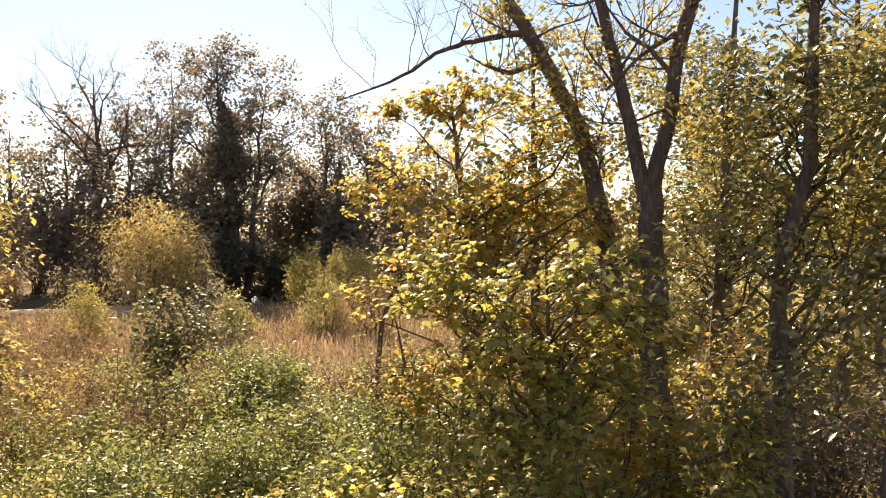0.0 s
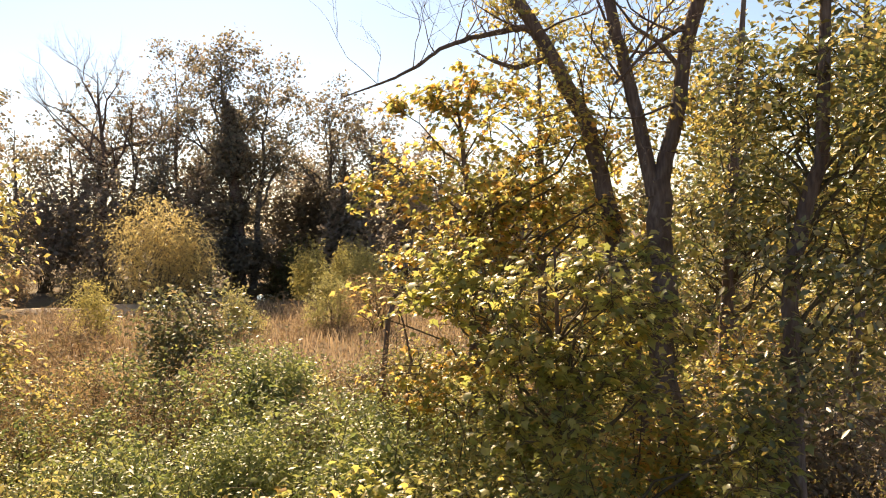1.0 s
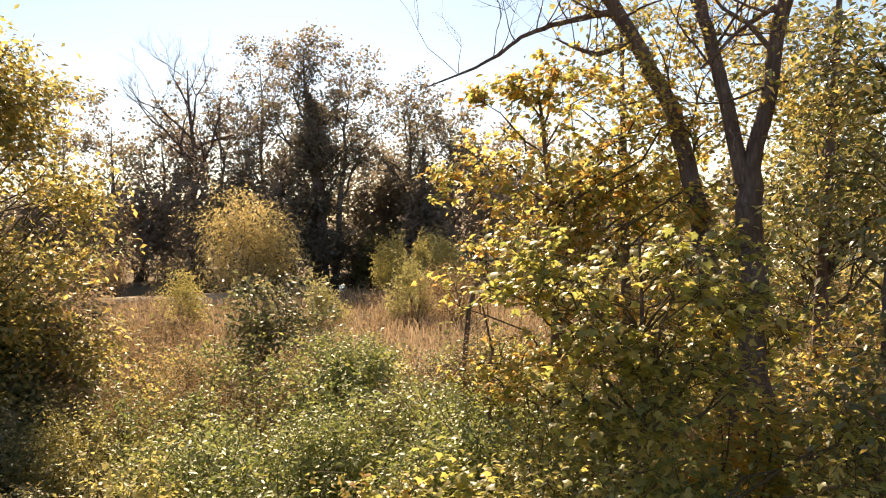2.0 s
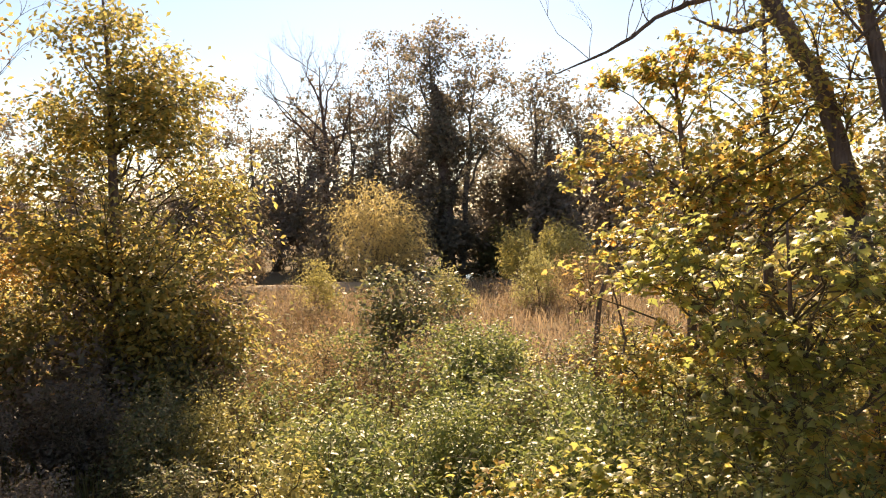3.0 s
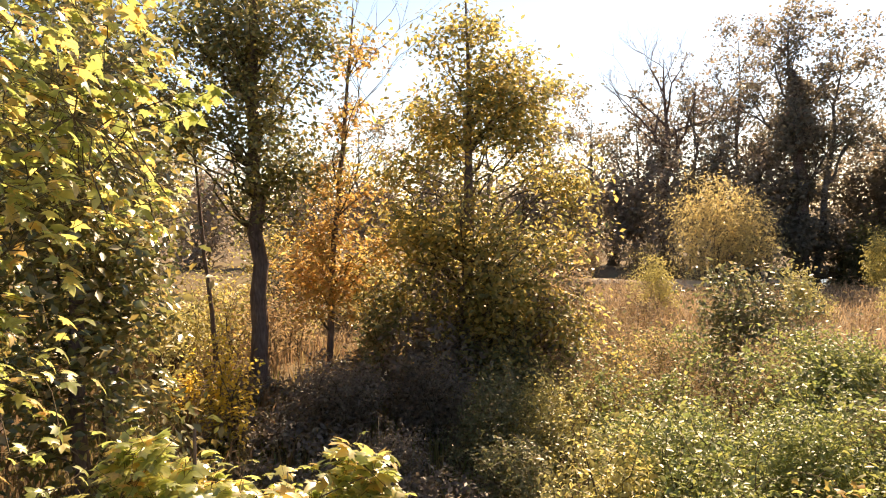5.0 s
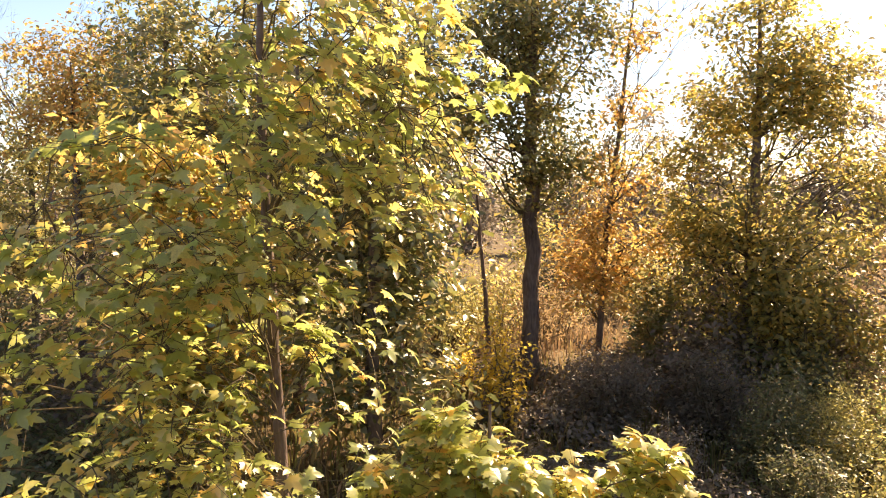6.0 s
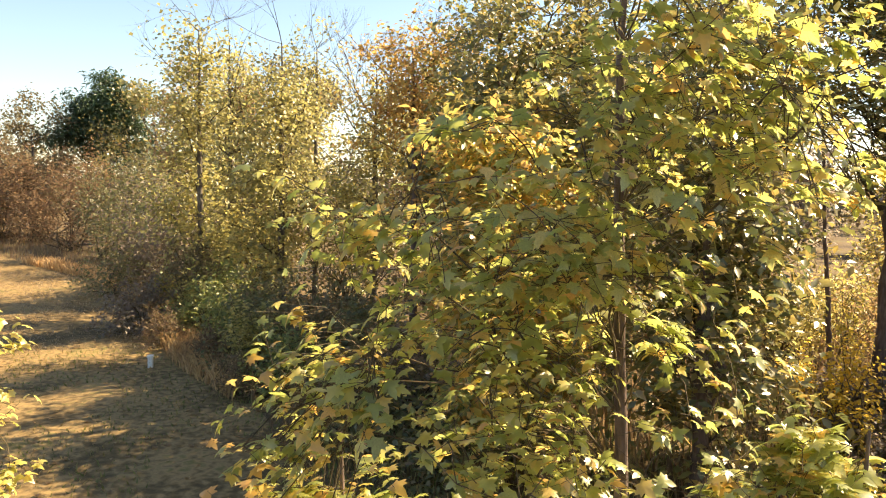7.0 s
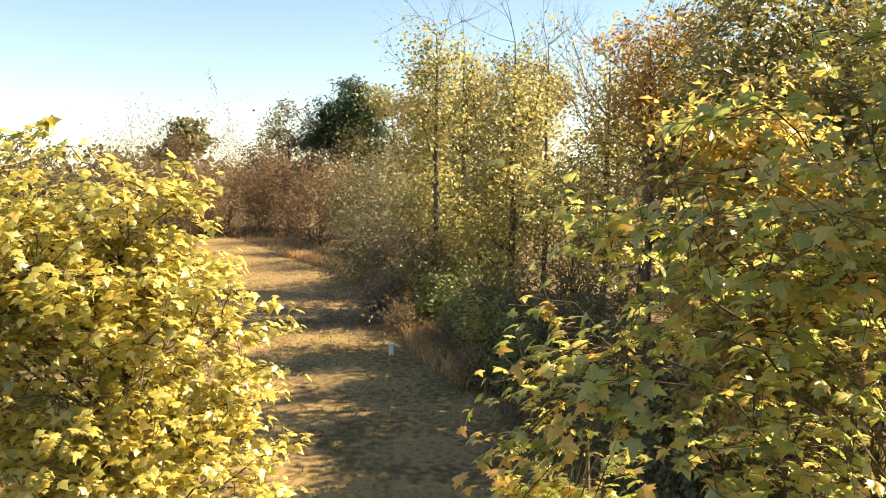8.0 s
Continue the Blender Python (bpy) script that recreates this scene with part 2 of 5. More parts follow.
def leaf_frames(rng, count, up, droop, out=None, stray=1.0):
    n = rng.normal(size=(count, 3))
    n *= stray / np.linalg.norm(n, axis=1)[:, None]
    n[:, 2] = np.abs(n[:, 2])
    firm = rng.uniform(0.2, 1.8, (count, 1))
    n += up * firm * np.array((0.0, 0.1, 1.0))
    if out is not None:
        n += out * firm
    n /= np.linalg.norm(n, axis=1)[:, None]
    t = rng.normal(size=(count, 3))
    t /= np.linalg.norm(t, axis=1)[:, None]
    t[:, 2] -= droop
    t -= (t * n).sum(1)[:, None] * n
    t /= np.linalg.norm(t, axis=1)[:, None] + 1e-9
    return np.cross(t, n), t, n


def leaves(name, rng, places, sizes, leaf, up=0.5, droop=0.5, out=None, stray=1.0):
    """One mesh of many leaves."""
    lv, lf = leaf
    x, t, n = leaf_frames(rng, len(places), up, droop, out, stray)
    v = places[:, None] + sizes[:, None, None] * (lv[None, :, 0:1] * x[:, None] + lv[None, :, 1:2] * t[:, None] + lv[None, :, 2:3] * n[:, None])
    f = lf[None] + (np.arange(len(places)) * len(lv))[:, None, None]
    return flat_mesh(name, v.reshape(-1, 3), f.reshape(-1, 3))


def leaf_parts(rng, places, sizes, leaf, mat, limbs, up, droop, out, stray):
    """Leaves that can be told apart, each an object on one shared mesh, under the limb that bears it."""
    me = flat_mesh("leaf", *leaf)
    me.materials.append(mat)
    x, t, n = leaf_frames(rng, len(places), up, droop, out, stray)
    for p, s, a, b, c, limb in zip(places, sizes, x, t, n, limbs):
        ob = part("leaf", me, mat, limb)
        ob.matrix_basis = Matrix(((a[0] * s, b[0] * s, c[0] * s, p[0]), (a[1] * s, b[1] * s, c[1] * s, p[1]), (a[2] * s, b[2] * s, c[2] * s, p[2]), (0, 0, 0, 1)))


def in_lobes(rng, lobes, count, shell=0.5):
    """Places inside a crown of several lobes (x, y, z, rx, ry, rz), most of them near the outside."""
    vol = np.array([(l[3] * l[4] * l[5]) ** 0.75 for l in lobes])
    pick = rng.choice(len(lobes), count, p=vol / vol.sum())
    d = rng.normal(size=(count, 3))
    d /= np.linalg.norm(d, axis=1)[:, None]
    r = rng.uniform(0, 1, count) ** (1 / 3)
    r = shell + (1 - shell) * r
    w = rng.normal(size=(4, 3)) * 2.2
    ph = rng.uniform(0, 6.3, 4)
    bump = 0.9 + 0.18 * np.sin(d @ w.T + ph).sum(1) + rng.normal(size=count) * 0.1 + 0.4 * (rng.uniform(0, 1, count) < 0.05)
    L = np.array(lobes, float)[pick]
    return L[:, :3] + d * (r * bump)[:, None] * L[:, 3:]


def split_lobes(rng, lobes, m=6):
    """Breaks each lobe of a crown into smaller ones, so that its outline is uneven and has gaps."""
    out = []
    for x, y, z, rx, ry, rz in lobes:
        for _ in range(m):
            d = rng.normal(size=3)
            d *= rng.uniform(0.25, 0.8) / np.linalg.norm(d)
            q = rng.uniform(0.38, 0.62)
            out.append((x + d[0] * rx, y + d[1] * ry, z + d[2] * rz, rx * q, ry * q, rz * q * 0.85))
    return out


# ---- ground ----
def pond(x, y):
    a = ((x + 9.7) / 2.8) ** 2 + ((y - 46.5) / 5.5) ** 2
    b = ((x - 32) / 46) ** 2 + ((y - 88) / 28) ** 2
    return np.clip(1.6 - np.minimum(a, b) * 1.4, 0, 1)


def height(x, y):
    x, y = np.asarray(x, float), np.asarray(y, float)
    h = 0.10 * np.sin(x * 0.31 + 1) * np.sin(y * 0.27) + 0.05 * np.sin(x * 0.9) * np.cos(y * 0.8 + x * 0.2)
    h = h + 0.75 * np.exp(-(((x + 13.5) / 4.0) ** 2 + ((y - 9.0) / 3.5) ** 2))
    near_trail = np.exp(-((y + 0.35 * (-x - 9) + 2.8) / 3.5) ** 2) * (x < -2)
    return h * (1 - 0.8 * near_trail) - 0.9 * pond(x, y)


def spot(x, y, dz=0.0):
    return (x, y, float(height(x, y)) + dz)


gx = np.concatenate([[-1500, -700, -350, -200, -130], np.arange(-95, 85, 1.0), [120, 200, 350, 700, 1500]])
gy = np.concatenate([[-1500, -700, -350, -150, -80], np.arange(-45, 75, 1.0), np.arange(75, 130, 4.0), [160, 250, 400, 700, 1500]])
X, Y = np.meshgrid(gx, gy)
gi, gj = np.meshgrid(np.arange(len(gy) - 1), np.arange(len(gx) - 1), indexing="ij")
a = (gi * len(gx) + gj).ravel()
tri = np.concatenate([np.stack([a, a + 1, a + 1 + len(gx)], 1), np.stack([a, a + 1 + len(gx), a + len(gx)], 1)])
gm = flat_mesh("ground", np.stack([X, Y, height(X, Y)], -1).reshape(-1, 3), tri)
gm.polygons.foreach_set("use_smooth", np.ones(len(gm.polygons), bool))
ground = tagged(part("ground", gm, SOIL), "uneven brown ground with leaf litter and dry grass", "ground", kind="structure")

ang = np.linspace(0, 2 * np.pi, 64, endpoint=False)
for cx, cy, rx, ry in ((-9.7, 46.5, 3.0, 6.0), (32, 88, 50, 31)):
    wv = np.concatenate([[(cx, cy, -0.25)], np.stack([cx + rx * np.cos(ang), cy + ry * np.sin(ang), np.full(64, -0.25)], 1)])
    wf = [(0, 1 + i, 1 + (i + 1) % 64) for i in range(64)]
    tagged(part("water", flat_mesh("water", wv, wf), WATER), "dark still pond water reflecting the sky", "water", kind="structure")

# the mown trail, laid over the ground
TRAIL_LINE = [(55, -6.0, 5.0), (38, -4.4, 5.0), (22, -3.4, 5.0), (10, -3.0, 5.0), (2, -2.9, 5.0), (-4, -2.8, 5.0), (-9.8, -2.9, 5.0), (-12.9, -3.6, 5.2), (-17, -5.6, 5.2), (-24, -7.9, 5.6), (-31, -11.2, 5.4), (-37.5, -15.8, 4.6), (-45, -20.5, 4.4), (-56, -28, 4.0)]


def trail_at(s):
    k = np.clip(s * (len(TRAIL_LINE) - 1), 0, len(TRAIL_LINE) - 1.001)
    i = k.astype(int)
    t = (k - i)[:, None]
    P = np.array(TRAIL_LINE, float)
    return P[i] * (1 - t) + P[i + 1] * t


ss = np.linspace(0, 1, 220)
mid = trail_at(ss)
way = np.gradient(mid[:, :2], axis=0)
way /= np.linalg.norm(way, axis=1)[:, None]
cross = np.stack([way[:, 1], -way[:, 0]], 1)
rng = np.random.default_rng(3)
wob = np.convolve(rng.normal(size=240), np.ones(9) / 9, "same")[:220] * 0.5
cols = np.linspace(-0.5, 0.5, 9)
tv = []
for c in cols:
    w = mid[:, 2] + (wob if abs(c) > 0.4 else 0)
    xy = mid[:, :2] + cross * (c * w)[:, None]
    tv.append(np.column_stack([xy, height(xy[:, 0], xy[:, 1]) + 0.02 - 0.03 * (abs(c) > 0.45)]))
tv = np.stack(tv, 1).reshape(-1, 3)
ti, tj = np.meshgrid(np.arange(219), np.arange(8), indexing="ij")
a = (ti * 9 + tj).ravel()
tri = np.concatenate([np.stack([a, a + 1, a + 10], 1), np.stack([a, a + 10, a + 9], 1)])
trail = tagged(part("trail", flat_mesh("trail", tv, tri), TRAIL), "mown trail of dry tan grass strewn with leaves", "path", kind="structure")

# sand bars by the pond
def sand_bar(x0, x1, y, wide):
    sv, sf = [], []
    for k, x in enumerate(np.linspace(x0, x1, 24)):
        w = wide * math.sin(math.pi * k / 23) + 0.1
        mid_y = y + 0.3 * math.sin(x)
        for c in (-1.0, -0.6, 0.6, 1.0):
            sv.append((x, mid_y + c * w, float(height(x, mid_y)) + (0.2 if abs(c) < 0.8 else -0.05)))
    for k in range(23):
        for c in range(3):
            a = 4 * k + c
            sf += [(a, a + 4, a + 5), (a, a + 5, a + 1)]
    tagged(part("sand_bar", flat_mesh("sand_bar", sv, sf), SAND), "pale sand bar beside the pond", "sand", kind="structure")


sand_bar(-26, -14.5, 36.2, 0.6)
sand_bar(-17.6, -14.4, 38.3, 0.35)
sand_bar(-12.6, -10.6, 41.0, 0.3)


# ---- plants ----
LUSH = 1.6  # fullness of all foliage


def tree(name, label, trunk, lobes, clumps, per, size, leaf, mat, seed, spread=0.3, bark=BARK, up=0.5, droop=0.5, split=9, singles=0, toward=None, thick=0.03, sides=9, category="tree", bare=0, group="", layer=0.65, rest=None, hang=0.5, sprays=0, stray=1.0):
    """A tree: a tapered trunk through the points (x, y, z, radius), branches out to clumps of leaves that fill the lobes of the crown."""
    rng = np.random.default_rng(seed)
    T = np.array(trunk, float)
    base = new(name)
    base.location = T[0, :3]
    tagged(base, label, category, group)
    o = T[0, :3]
    fine = np.concatenate([np.linspace(T[i], T[i + 1], 5, endpoint=i == len(T) - 2) for i in range(len(T) - 1)])
    fine[1:, :3] += rng.normal(size=(len(fine) - 1, 3)) * fine[1:, 3:4] * 0.25
    tb = Tubes()
    flare = fine.copy()
    flare[0, 3] *= 1.35
    flare[0, 2] -= 0.15
    tb.add(flare[:, :3] - o, flare[:, 3], sides)
    part("trunk", tb.mesh("trunk"), bark, base)
    if not lobes:
        return base
    per = int(per * LUSH)
    C = in_lobes(rng, split_lobes(rng, lobes, split), clumps, 0.2)
    C[:, 2] = np.maximum(C[:, 2], o[2] + 0.25)
    br = Tubes()
    limbs = max(5, clumps // 9)
    ways, limb_parts, limb_ends = [], [], []
    for k, c in enumerate(C):
        if k < limbs:
            flat = np.linalg.norm(fine[:, :2] - c[:2], axis=1)
            i = int(np.argmin(np.abs(fine[:, 2] - (c[2] - 0.9 * flat)) + 0.3 * flat))
            s, most = fine[i, :3], fine[i, 3] * 0.55
        else:
            flat = np.linalg.norm(np.concatenate(ways)[:, :3] - c, axis=1)
            s = np.concatenate(ways)[int(np.argmin(flat))]
            s, most = s[:3], s[3] * 0.7
        dist = np.linalg.norm(c - s)
        r0 = min(most, thick * (0.3 + 0.25 * dist))
        steps = 6 if k < limbs else 4
        path = wander(rng, s, c, steps, 0.07)
        path[1:-1, 2] += 0.1 * dist * np.sin(np.linspace(0, np.pi, steps))[1:-1]
        rad = np.linspace(r0, 0.004 + 0.1 * r0, steps)
        if k < min(limbs, 36):
            one = Tubes()
            one.add(path - o, rad, 6 if r0 > 0.02 else 4)
            limb_parts.append(part("limb", one.mesh("limb"), TWIG, base))
            limb_ends.append(c)
        else:
            br.add(path - o, rad, 5 if r0 > 0.02 else 3)
        if k < limbs:
            ways.append(np.column_stack([path, rad])[1:])
        if singles:
            e = path[2] + rng.normal(size=3) * spread
            br.add(wander(rng, path[2], e, 3, 0.05) - o, (r0 * 0.4, r0 * 0.3, 0.003), 3)
    if bare:
        for _ in range(bare):
            i = int(rng.integers(len(fine) // 2, len(fine)))
            d = rng.normal(size=3)
            d[2] = abs(d[2]) * 0.5 + 0.4
            grow(br, rng, fine[i, :3] - o, d, rng.uniform(1.0, 2.0), max(0.012, fine[i, 3] * 0.4), 2, 0.7)
    if sprays:
        ends = rng.normal(size=(clumps, sprays, 3)) * np.array((1, 1, layer))
        ends *= (spread * rng.uniform(0.7, 1.6, (clumps, sprays)) / np.linalg.norm(ends, axis=2))[:, :, None]
        for c, group_ends in zip(C, ends):
            for e in group_ends:
                br.add((c - o, c + e - o), (0.003, 0.0015), 3)
    part("twigwork", br.mesh("twigwork"), TWIG, base, kind="stuff")
    pl = np.repeat(C, per, 0) + np.clip(rng.normal(size=(clumps * per, 3)), -1.7, 1.7) * spread * np.repeat(rng.uniform(0.5, 1.5, clumps), per)[:, None] * np.array((1, 1, layer))
    if sprays:
        i = np.repeat(np.arange(clumps), per)
        pl = C[i] + ends[i, rng.integers(0, sprays, len(i))] * rng.uniform(0.15, 1.0, (len(i), 1)) + rng.normal(size=(len(i), 3)) * 0.025
    pl[:, 2] = np.maximum(pl[:, 2], o[2] + 0.1)
    sz = size * rng.uniform(0.6, 1.25, len(pl))
    mid = np.average(np.array(lobes)[:, :2], axis=0)
    out = np.zeros_like(pl)
    out[:, :2] = pl[:, :2] - mid
    out *= hang / (np.linalg.norm(out, axis=1)[:, None] + 0.4)
    if singles:
        order = np.argsort(np.linalg.norm(pl - np.array(toward), axis=1))
        near = np.linalg.norm(pl[order[:singles], None] - np.array(limb_ends)[None], axis=2).argmin(1)
        leaf_parts(rng, pl[order[:singles]] - o, sz[order[:singles]], leaf, mat, [limb_parts[i] for i in near], up, droop, out[order[:singles]], stray)
        pl, sz, out = pl[order[singles:]], sz[order[singles:]], out[order[singles:]]
    part("crown", leaves("crown", rng, pl - o, sz, rest or leaf, up, droop, out, stray), mat, base, kind="stuff")
    return base


def bush(name, label, x, y, rx, ry, h, count, size, leaf, mat, seed, up=0.6, droop=0.2, category="bush", lumps=9, group="", low=0.05):
    """A bush: stems from one root and a lumpy dome of leaves."""
    rng = np.random.default_rng(seed)
    base = new(name)
    base.location = spot(x, y)
    tagged(base, label, category, group)
    a, e = rng.uniform(0, 2 * np.pi, lumps), rng.uniform(0.0, 1.0, lumps)
    rr = np.sqrt(np.clip(1 - e * e * 0.97, 0, 1)) * rng.uniform(0.45, 0.95, lumps)
    L = [(rx * rr[i] * math.cos(a[i]), ry * rr[i] * math.sin(a[i]), h * (0.12 + 0.58 * e[i]), rx * 0.42, ry * 0.42, h * 0.3) for i in range(lumps)]
    L.append((0, 0, h * 0.28, rx * 0.62, ry * 0.62, h * 0.42))
    pl = in_lobes(rng, L, int(count * LUSH), 0.5)
    keep = pl[:, 2] > low * h
    pl = pl[keep]
    st = Tubes()
    for k in range(int(10 + 4 * rx)):
        c = pl[int(rng.integers(len(pl)))]
        root = np.array((rng.normal() * rx * 0.15, rng.normal() * ry * 0.15, -0.1))
        st.add(wander(rng, root, c, 5, 0.06), np.linspace(0.012 + 0.006 * h, 0.004, 5), 4)
    top = pl[pl[:, 2] > 0.45 * h]
    for k in range(int(8 + 7 * rx) if len(top) else 0):
        c = top[int(rng.integers(len(top)))]
        tip = c + (rng.normal() * 0.16 * h, rng.normal() * 0.16 * h, rng.uniform(0.12, 0.3) * h)
        st.add(wander(rng, c, tip, 3, 0.08), (0.006, 0.005, 0.002), 3)
        pl = np.concatenate([pl, c + (tip - c) * rng.uniform(0.2, 1, (16, 1)) + rng.normal(size=(16, 3)) * size * 0.6])
    part("stemwork", st.mesh("stemwork"), TWIG, base, kind="stuff")
    out = pl * np.array((1, 1, 0))
    out *= 0.4 / (np.linalg.norm(out, axis=1)[:, None] + 0.3)
    part("foliage", leaves("foliage", rng, pl, size * rng.uniform(0.6, 1.3, len(pl)), leaf, up, droop, out), mat, base, kind="stuff")
    return base


def bare_tree(name, label, x, y, top, radius, seed, depth=4, spread=0.6, lean=(0, 0), leafy=0, mat=None, size=0.15, first=0.45, limbs=7, reach=0.32, category="tree", bark=GREY_BARK, fine=0.35):
    """A bare or thinly leaved tree that branches out from its trunk."""
    rng = np.random.default_rng(seed)
    base = new(name)
    o = np.array(spot(x, y))
    base.location = o
    tagged(base, label, category)
    path = wander(rng, (0, 0, -0.15), (lean[0], lean[1], (top - o[2]) * 0.84), 9, 0.012)
    rad = np.linspace(radius, radius * 0.07, 9)
    tb, tips = Tubes(), []
    tb.add(path, rad, 8)
    part("trunk", tb.mesh("trunk"), bark, base)
    H = (top - o[2]) * 0.9
    for k in range(limbs):
        s = first + (0.95 - first) * k / max(1, limbs - 1)
        i = min(7, int(s * 8))
        p = path[i] + (path[i + 1] - path[i]) * (s * 8 - i)
        a = k * 2.4 + rng.normal() * 0.3
        br = Tubes()
        grow(br, rng, p, (math.cos(a), math.sin(a), 0.5 + 0.6 * s), H * reach * (1.15 - s * 0.7), rad[i] * 0.62, depth - 1, spread, 0.14, 3, tips)
        part("limb", br.mesh("limb"), bark, base)
    if leafy:
        t = np.array(tips)
        each = 14
        clump = t[rng.integers(0, len(t), leafy // each)] + rng.normal(size=(leafy // each, 3)) * fine * 0.5
        pl = np.repeat(clump, each, 0) + rng.normal(size=(len(clump) * each, 3)) * fine * np.repeat(rng.uniform(0.4, 1.1, len(clump)), each)[:, None] * np.array((1, 1, 0.6))
        leafy = len(pl)
        part("crown", leaves("crown", rng, pl, size * rng.uniform(0.6, 1.3, leafy), WIDE_LEAF, 0.3, 0.3), mat, base, kind="stuff")
    return base


# ---- far tree line beyond the pond ----
bare_tree("bare_tree", "tall leafless tree with wide grey limbs in the far tree line", -22.3, 51.0, 16.8, 0.36, 11, 5, 0.75, (-0.5, 0), limbs=10, first=0.45, reach=0.27, bark=BARK)
bare_tree("thin_tree", "slender half-bare tree with a few russet leaves", -20.9, 51.6, 14.2, 0.22, 12, 4, 0.6, leafy=500, mat=FAR_LEAF, size=0.2)
bare_tree("sparse_tree", "tall sparse tree with thin green-brown leaves", -18.8, 54.0, 18.0, 0.25, 13, 4, 0.5, leafy=2400, mat=FAR_LEAF, size=0.2, first=0.3, limbs=13, reach=0.17, fine=0.5)
tree("ivy_tree", "tall twin-stemmed tree wrapped in dark ivy", [(*spot(-13.4, 49.5), 0.45), (-13.3, 49.4, 5, 0.38), (-13.6, 49.3, 9, 0.25), (-13.9, 49.2, 12.0, 0.1)],
     [(-13.1, 49.4, 2.2, 2.3, 1.8, 2.2), (-13.2, 49.4, 5.0, 2.0, 1.6, 2.2), (-13.4, 49.3, 7.8, 1.8, 1.3, 2.0), (-13.6, 49.3, 9.4, 1.3, 1.0, 1.2), (-14.0, 49.3, 11.0, 0.7, 0.8, 1.3), (-12.4, 49.3, 10.6, 0.6, 0.7, 1.0)], 460, 18, 0.24, WIDE_LEAF, IVY, 14, 0.32)
bare_tree("tall_tree", "tall narrow tree with thinning green-brown leaves above ivy", -13.6, 50.2, 17.8, 0.35, 15, 4, 0.45, (-0.9, 0), 4600, FAR_LEAF, 0.22, 0.3, 15, 0.17, fine=0.5)
bare_tree("leaning_tree", "slim leaning tree with dull leaves in the tree line", -12.6, 49.8, 15.6, 0.28, 16, 4, 0.5, (1.3, 0), 2500, FAR_LEAF, 0.22, 0.4, 12, 0.17, fine=0.5)
bare_tree("round_tree", "broad grey-green tree in the far tree line", -7.9, 52.4, 13.4, 0.32, 17, 4, 0.65, (0, 0), 3600, FAR_LEAF, 0.22, 0.35, 11, 0.24, fine=0.5)
bare_tree("round_tree", "broad grey-green tree in the far tree line", -5.2, 53.2, 11.6, 0.3, 19, 4, 0.65, (0, 0), 2600, FAR_LEAF, 0.22, 0.35, 10, 0.25, fine=0.5)
tree("ivy_stump_tree", "dark ivy-covered trunk in the tree line", [(*spot(-6.9, 51.6), 0.3), (-6.9, 51.6, 8.5, 0.12)], [(-6.9, 51.6, 2.6, 2.0, 1.7, 2.6), (-6.9, 51.6, 5.6, 1.7, 1.6, 2.4)], 260, 18, 0.22, WIDE_LEAF, IVY, 18, 0.4)
FAR = [(-27.5, 49.5, 12.2, 2.6, FAR_LEAF), (-30.5, 48, 13, 2.6, FAR_TWIG), (-25, 51.5, 11.8, 2.2, FAR_LEAF), (-23.6, 52.6, 10.8, 2.2, FAR_TWIG), (-21.6, 53.5, 11, 2.2, FAR_LEAF), (-19.2, 52.3, 11.5, 1.8, FAR_TWIG), (-17.0, 53.0, 11.3, 2.0, FAR_LEAF),
       (-16.2, 52.4, 7.6, 1.6, FAR_LEAF), (-4.0, 54.5, 10.0, 2.4, FAR_LEAF), (-0.5, 56, 10.5, 2.6, FAR_TWIG), (3.5, 58, 9.5, 2.6, FAR_LEAF), (-34, 46, 12.5, 2.8, FAR_LEAF), (-38, 44, 12, 2.8, FAR_TWIG), (-42.5, 41, 12, 3, FAR_LEAF), (-47, 38, 11.5, 3, OAK), (-51, 33, 11, 3, FAR_TWIG), (-54, 27, 11, 3, FAR_LEAF), (-56, 20, 11.5, 3, OAK), (-57, 13, 11, 3, FAR_TWIG)]
for k, (x, y, top, r, mat) in enumerate(FAR):
    bare_tree("woodland_tree", "half-bare woodland tree with thinning brown-green leaves", x, y, top, 0.24, 100 + k, 4 if k < 8 else 3, 0.65, (0, 0), (1900 if k < 11 else 1400), mat, 0.23 if k < 11 else 0.25, 0.25, 8, 0.28, fine=0.55)
# dark undergrowth under the far trees
rng = np.random.default_rng(5)
UNDER = [(-10.8, 57.5, 8.5, FAR_TWIG), (-8.2, 56, 8.0, FAR_TWIG), (-9.6, 56, 7.0, FAR_TWIG), (-12.2, 54.5, 7.0, IVY), (-31, 45, 5.5, FAR_TWIG), (-27.8, 46, 6.4, FAR_TWIG), (-24.6, 47.3, 6.6, FAR_TWIG), (-21.6, 48, 7.0, FAR_TWIG), (-18.8, 48.6, 7.2, IVY), (-16.4, 49.4, 6.6, FAR_TWIG), (-15.6, 46.8, 3.6, IVY), (-9.0, 53.5, 6.4, IVY),
         (-6.0, 50, 5.4, FAR_TWIG), (-3.0, 51.5, 6.4, FAR_TWIG), (0.5, 53, 6.4, FAR_TWIG), (4, 55, 6, FAR_TWIG), (-35, 42, 6, FAR_TWIG), (-39.5, 39.5, 6, FAR_TWIG), (-44, 36, 6, FAR_TWIG), (-48, 31, 6, FAR_TWIG), (-51, 24, 6, FAR_TWIG), (-53, 16, 6, FAR_TWIG)]
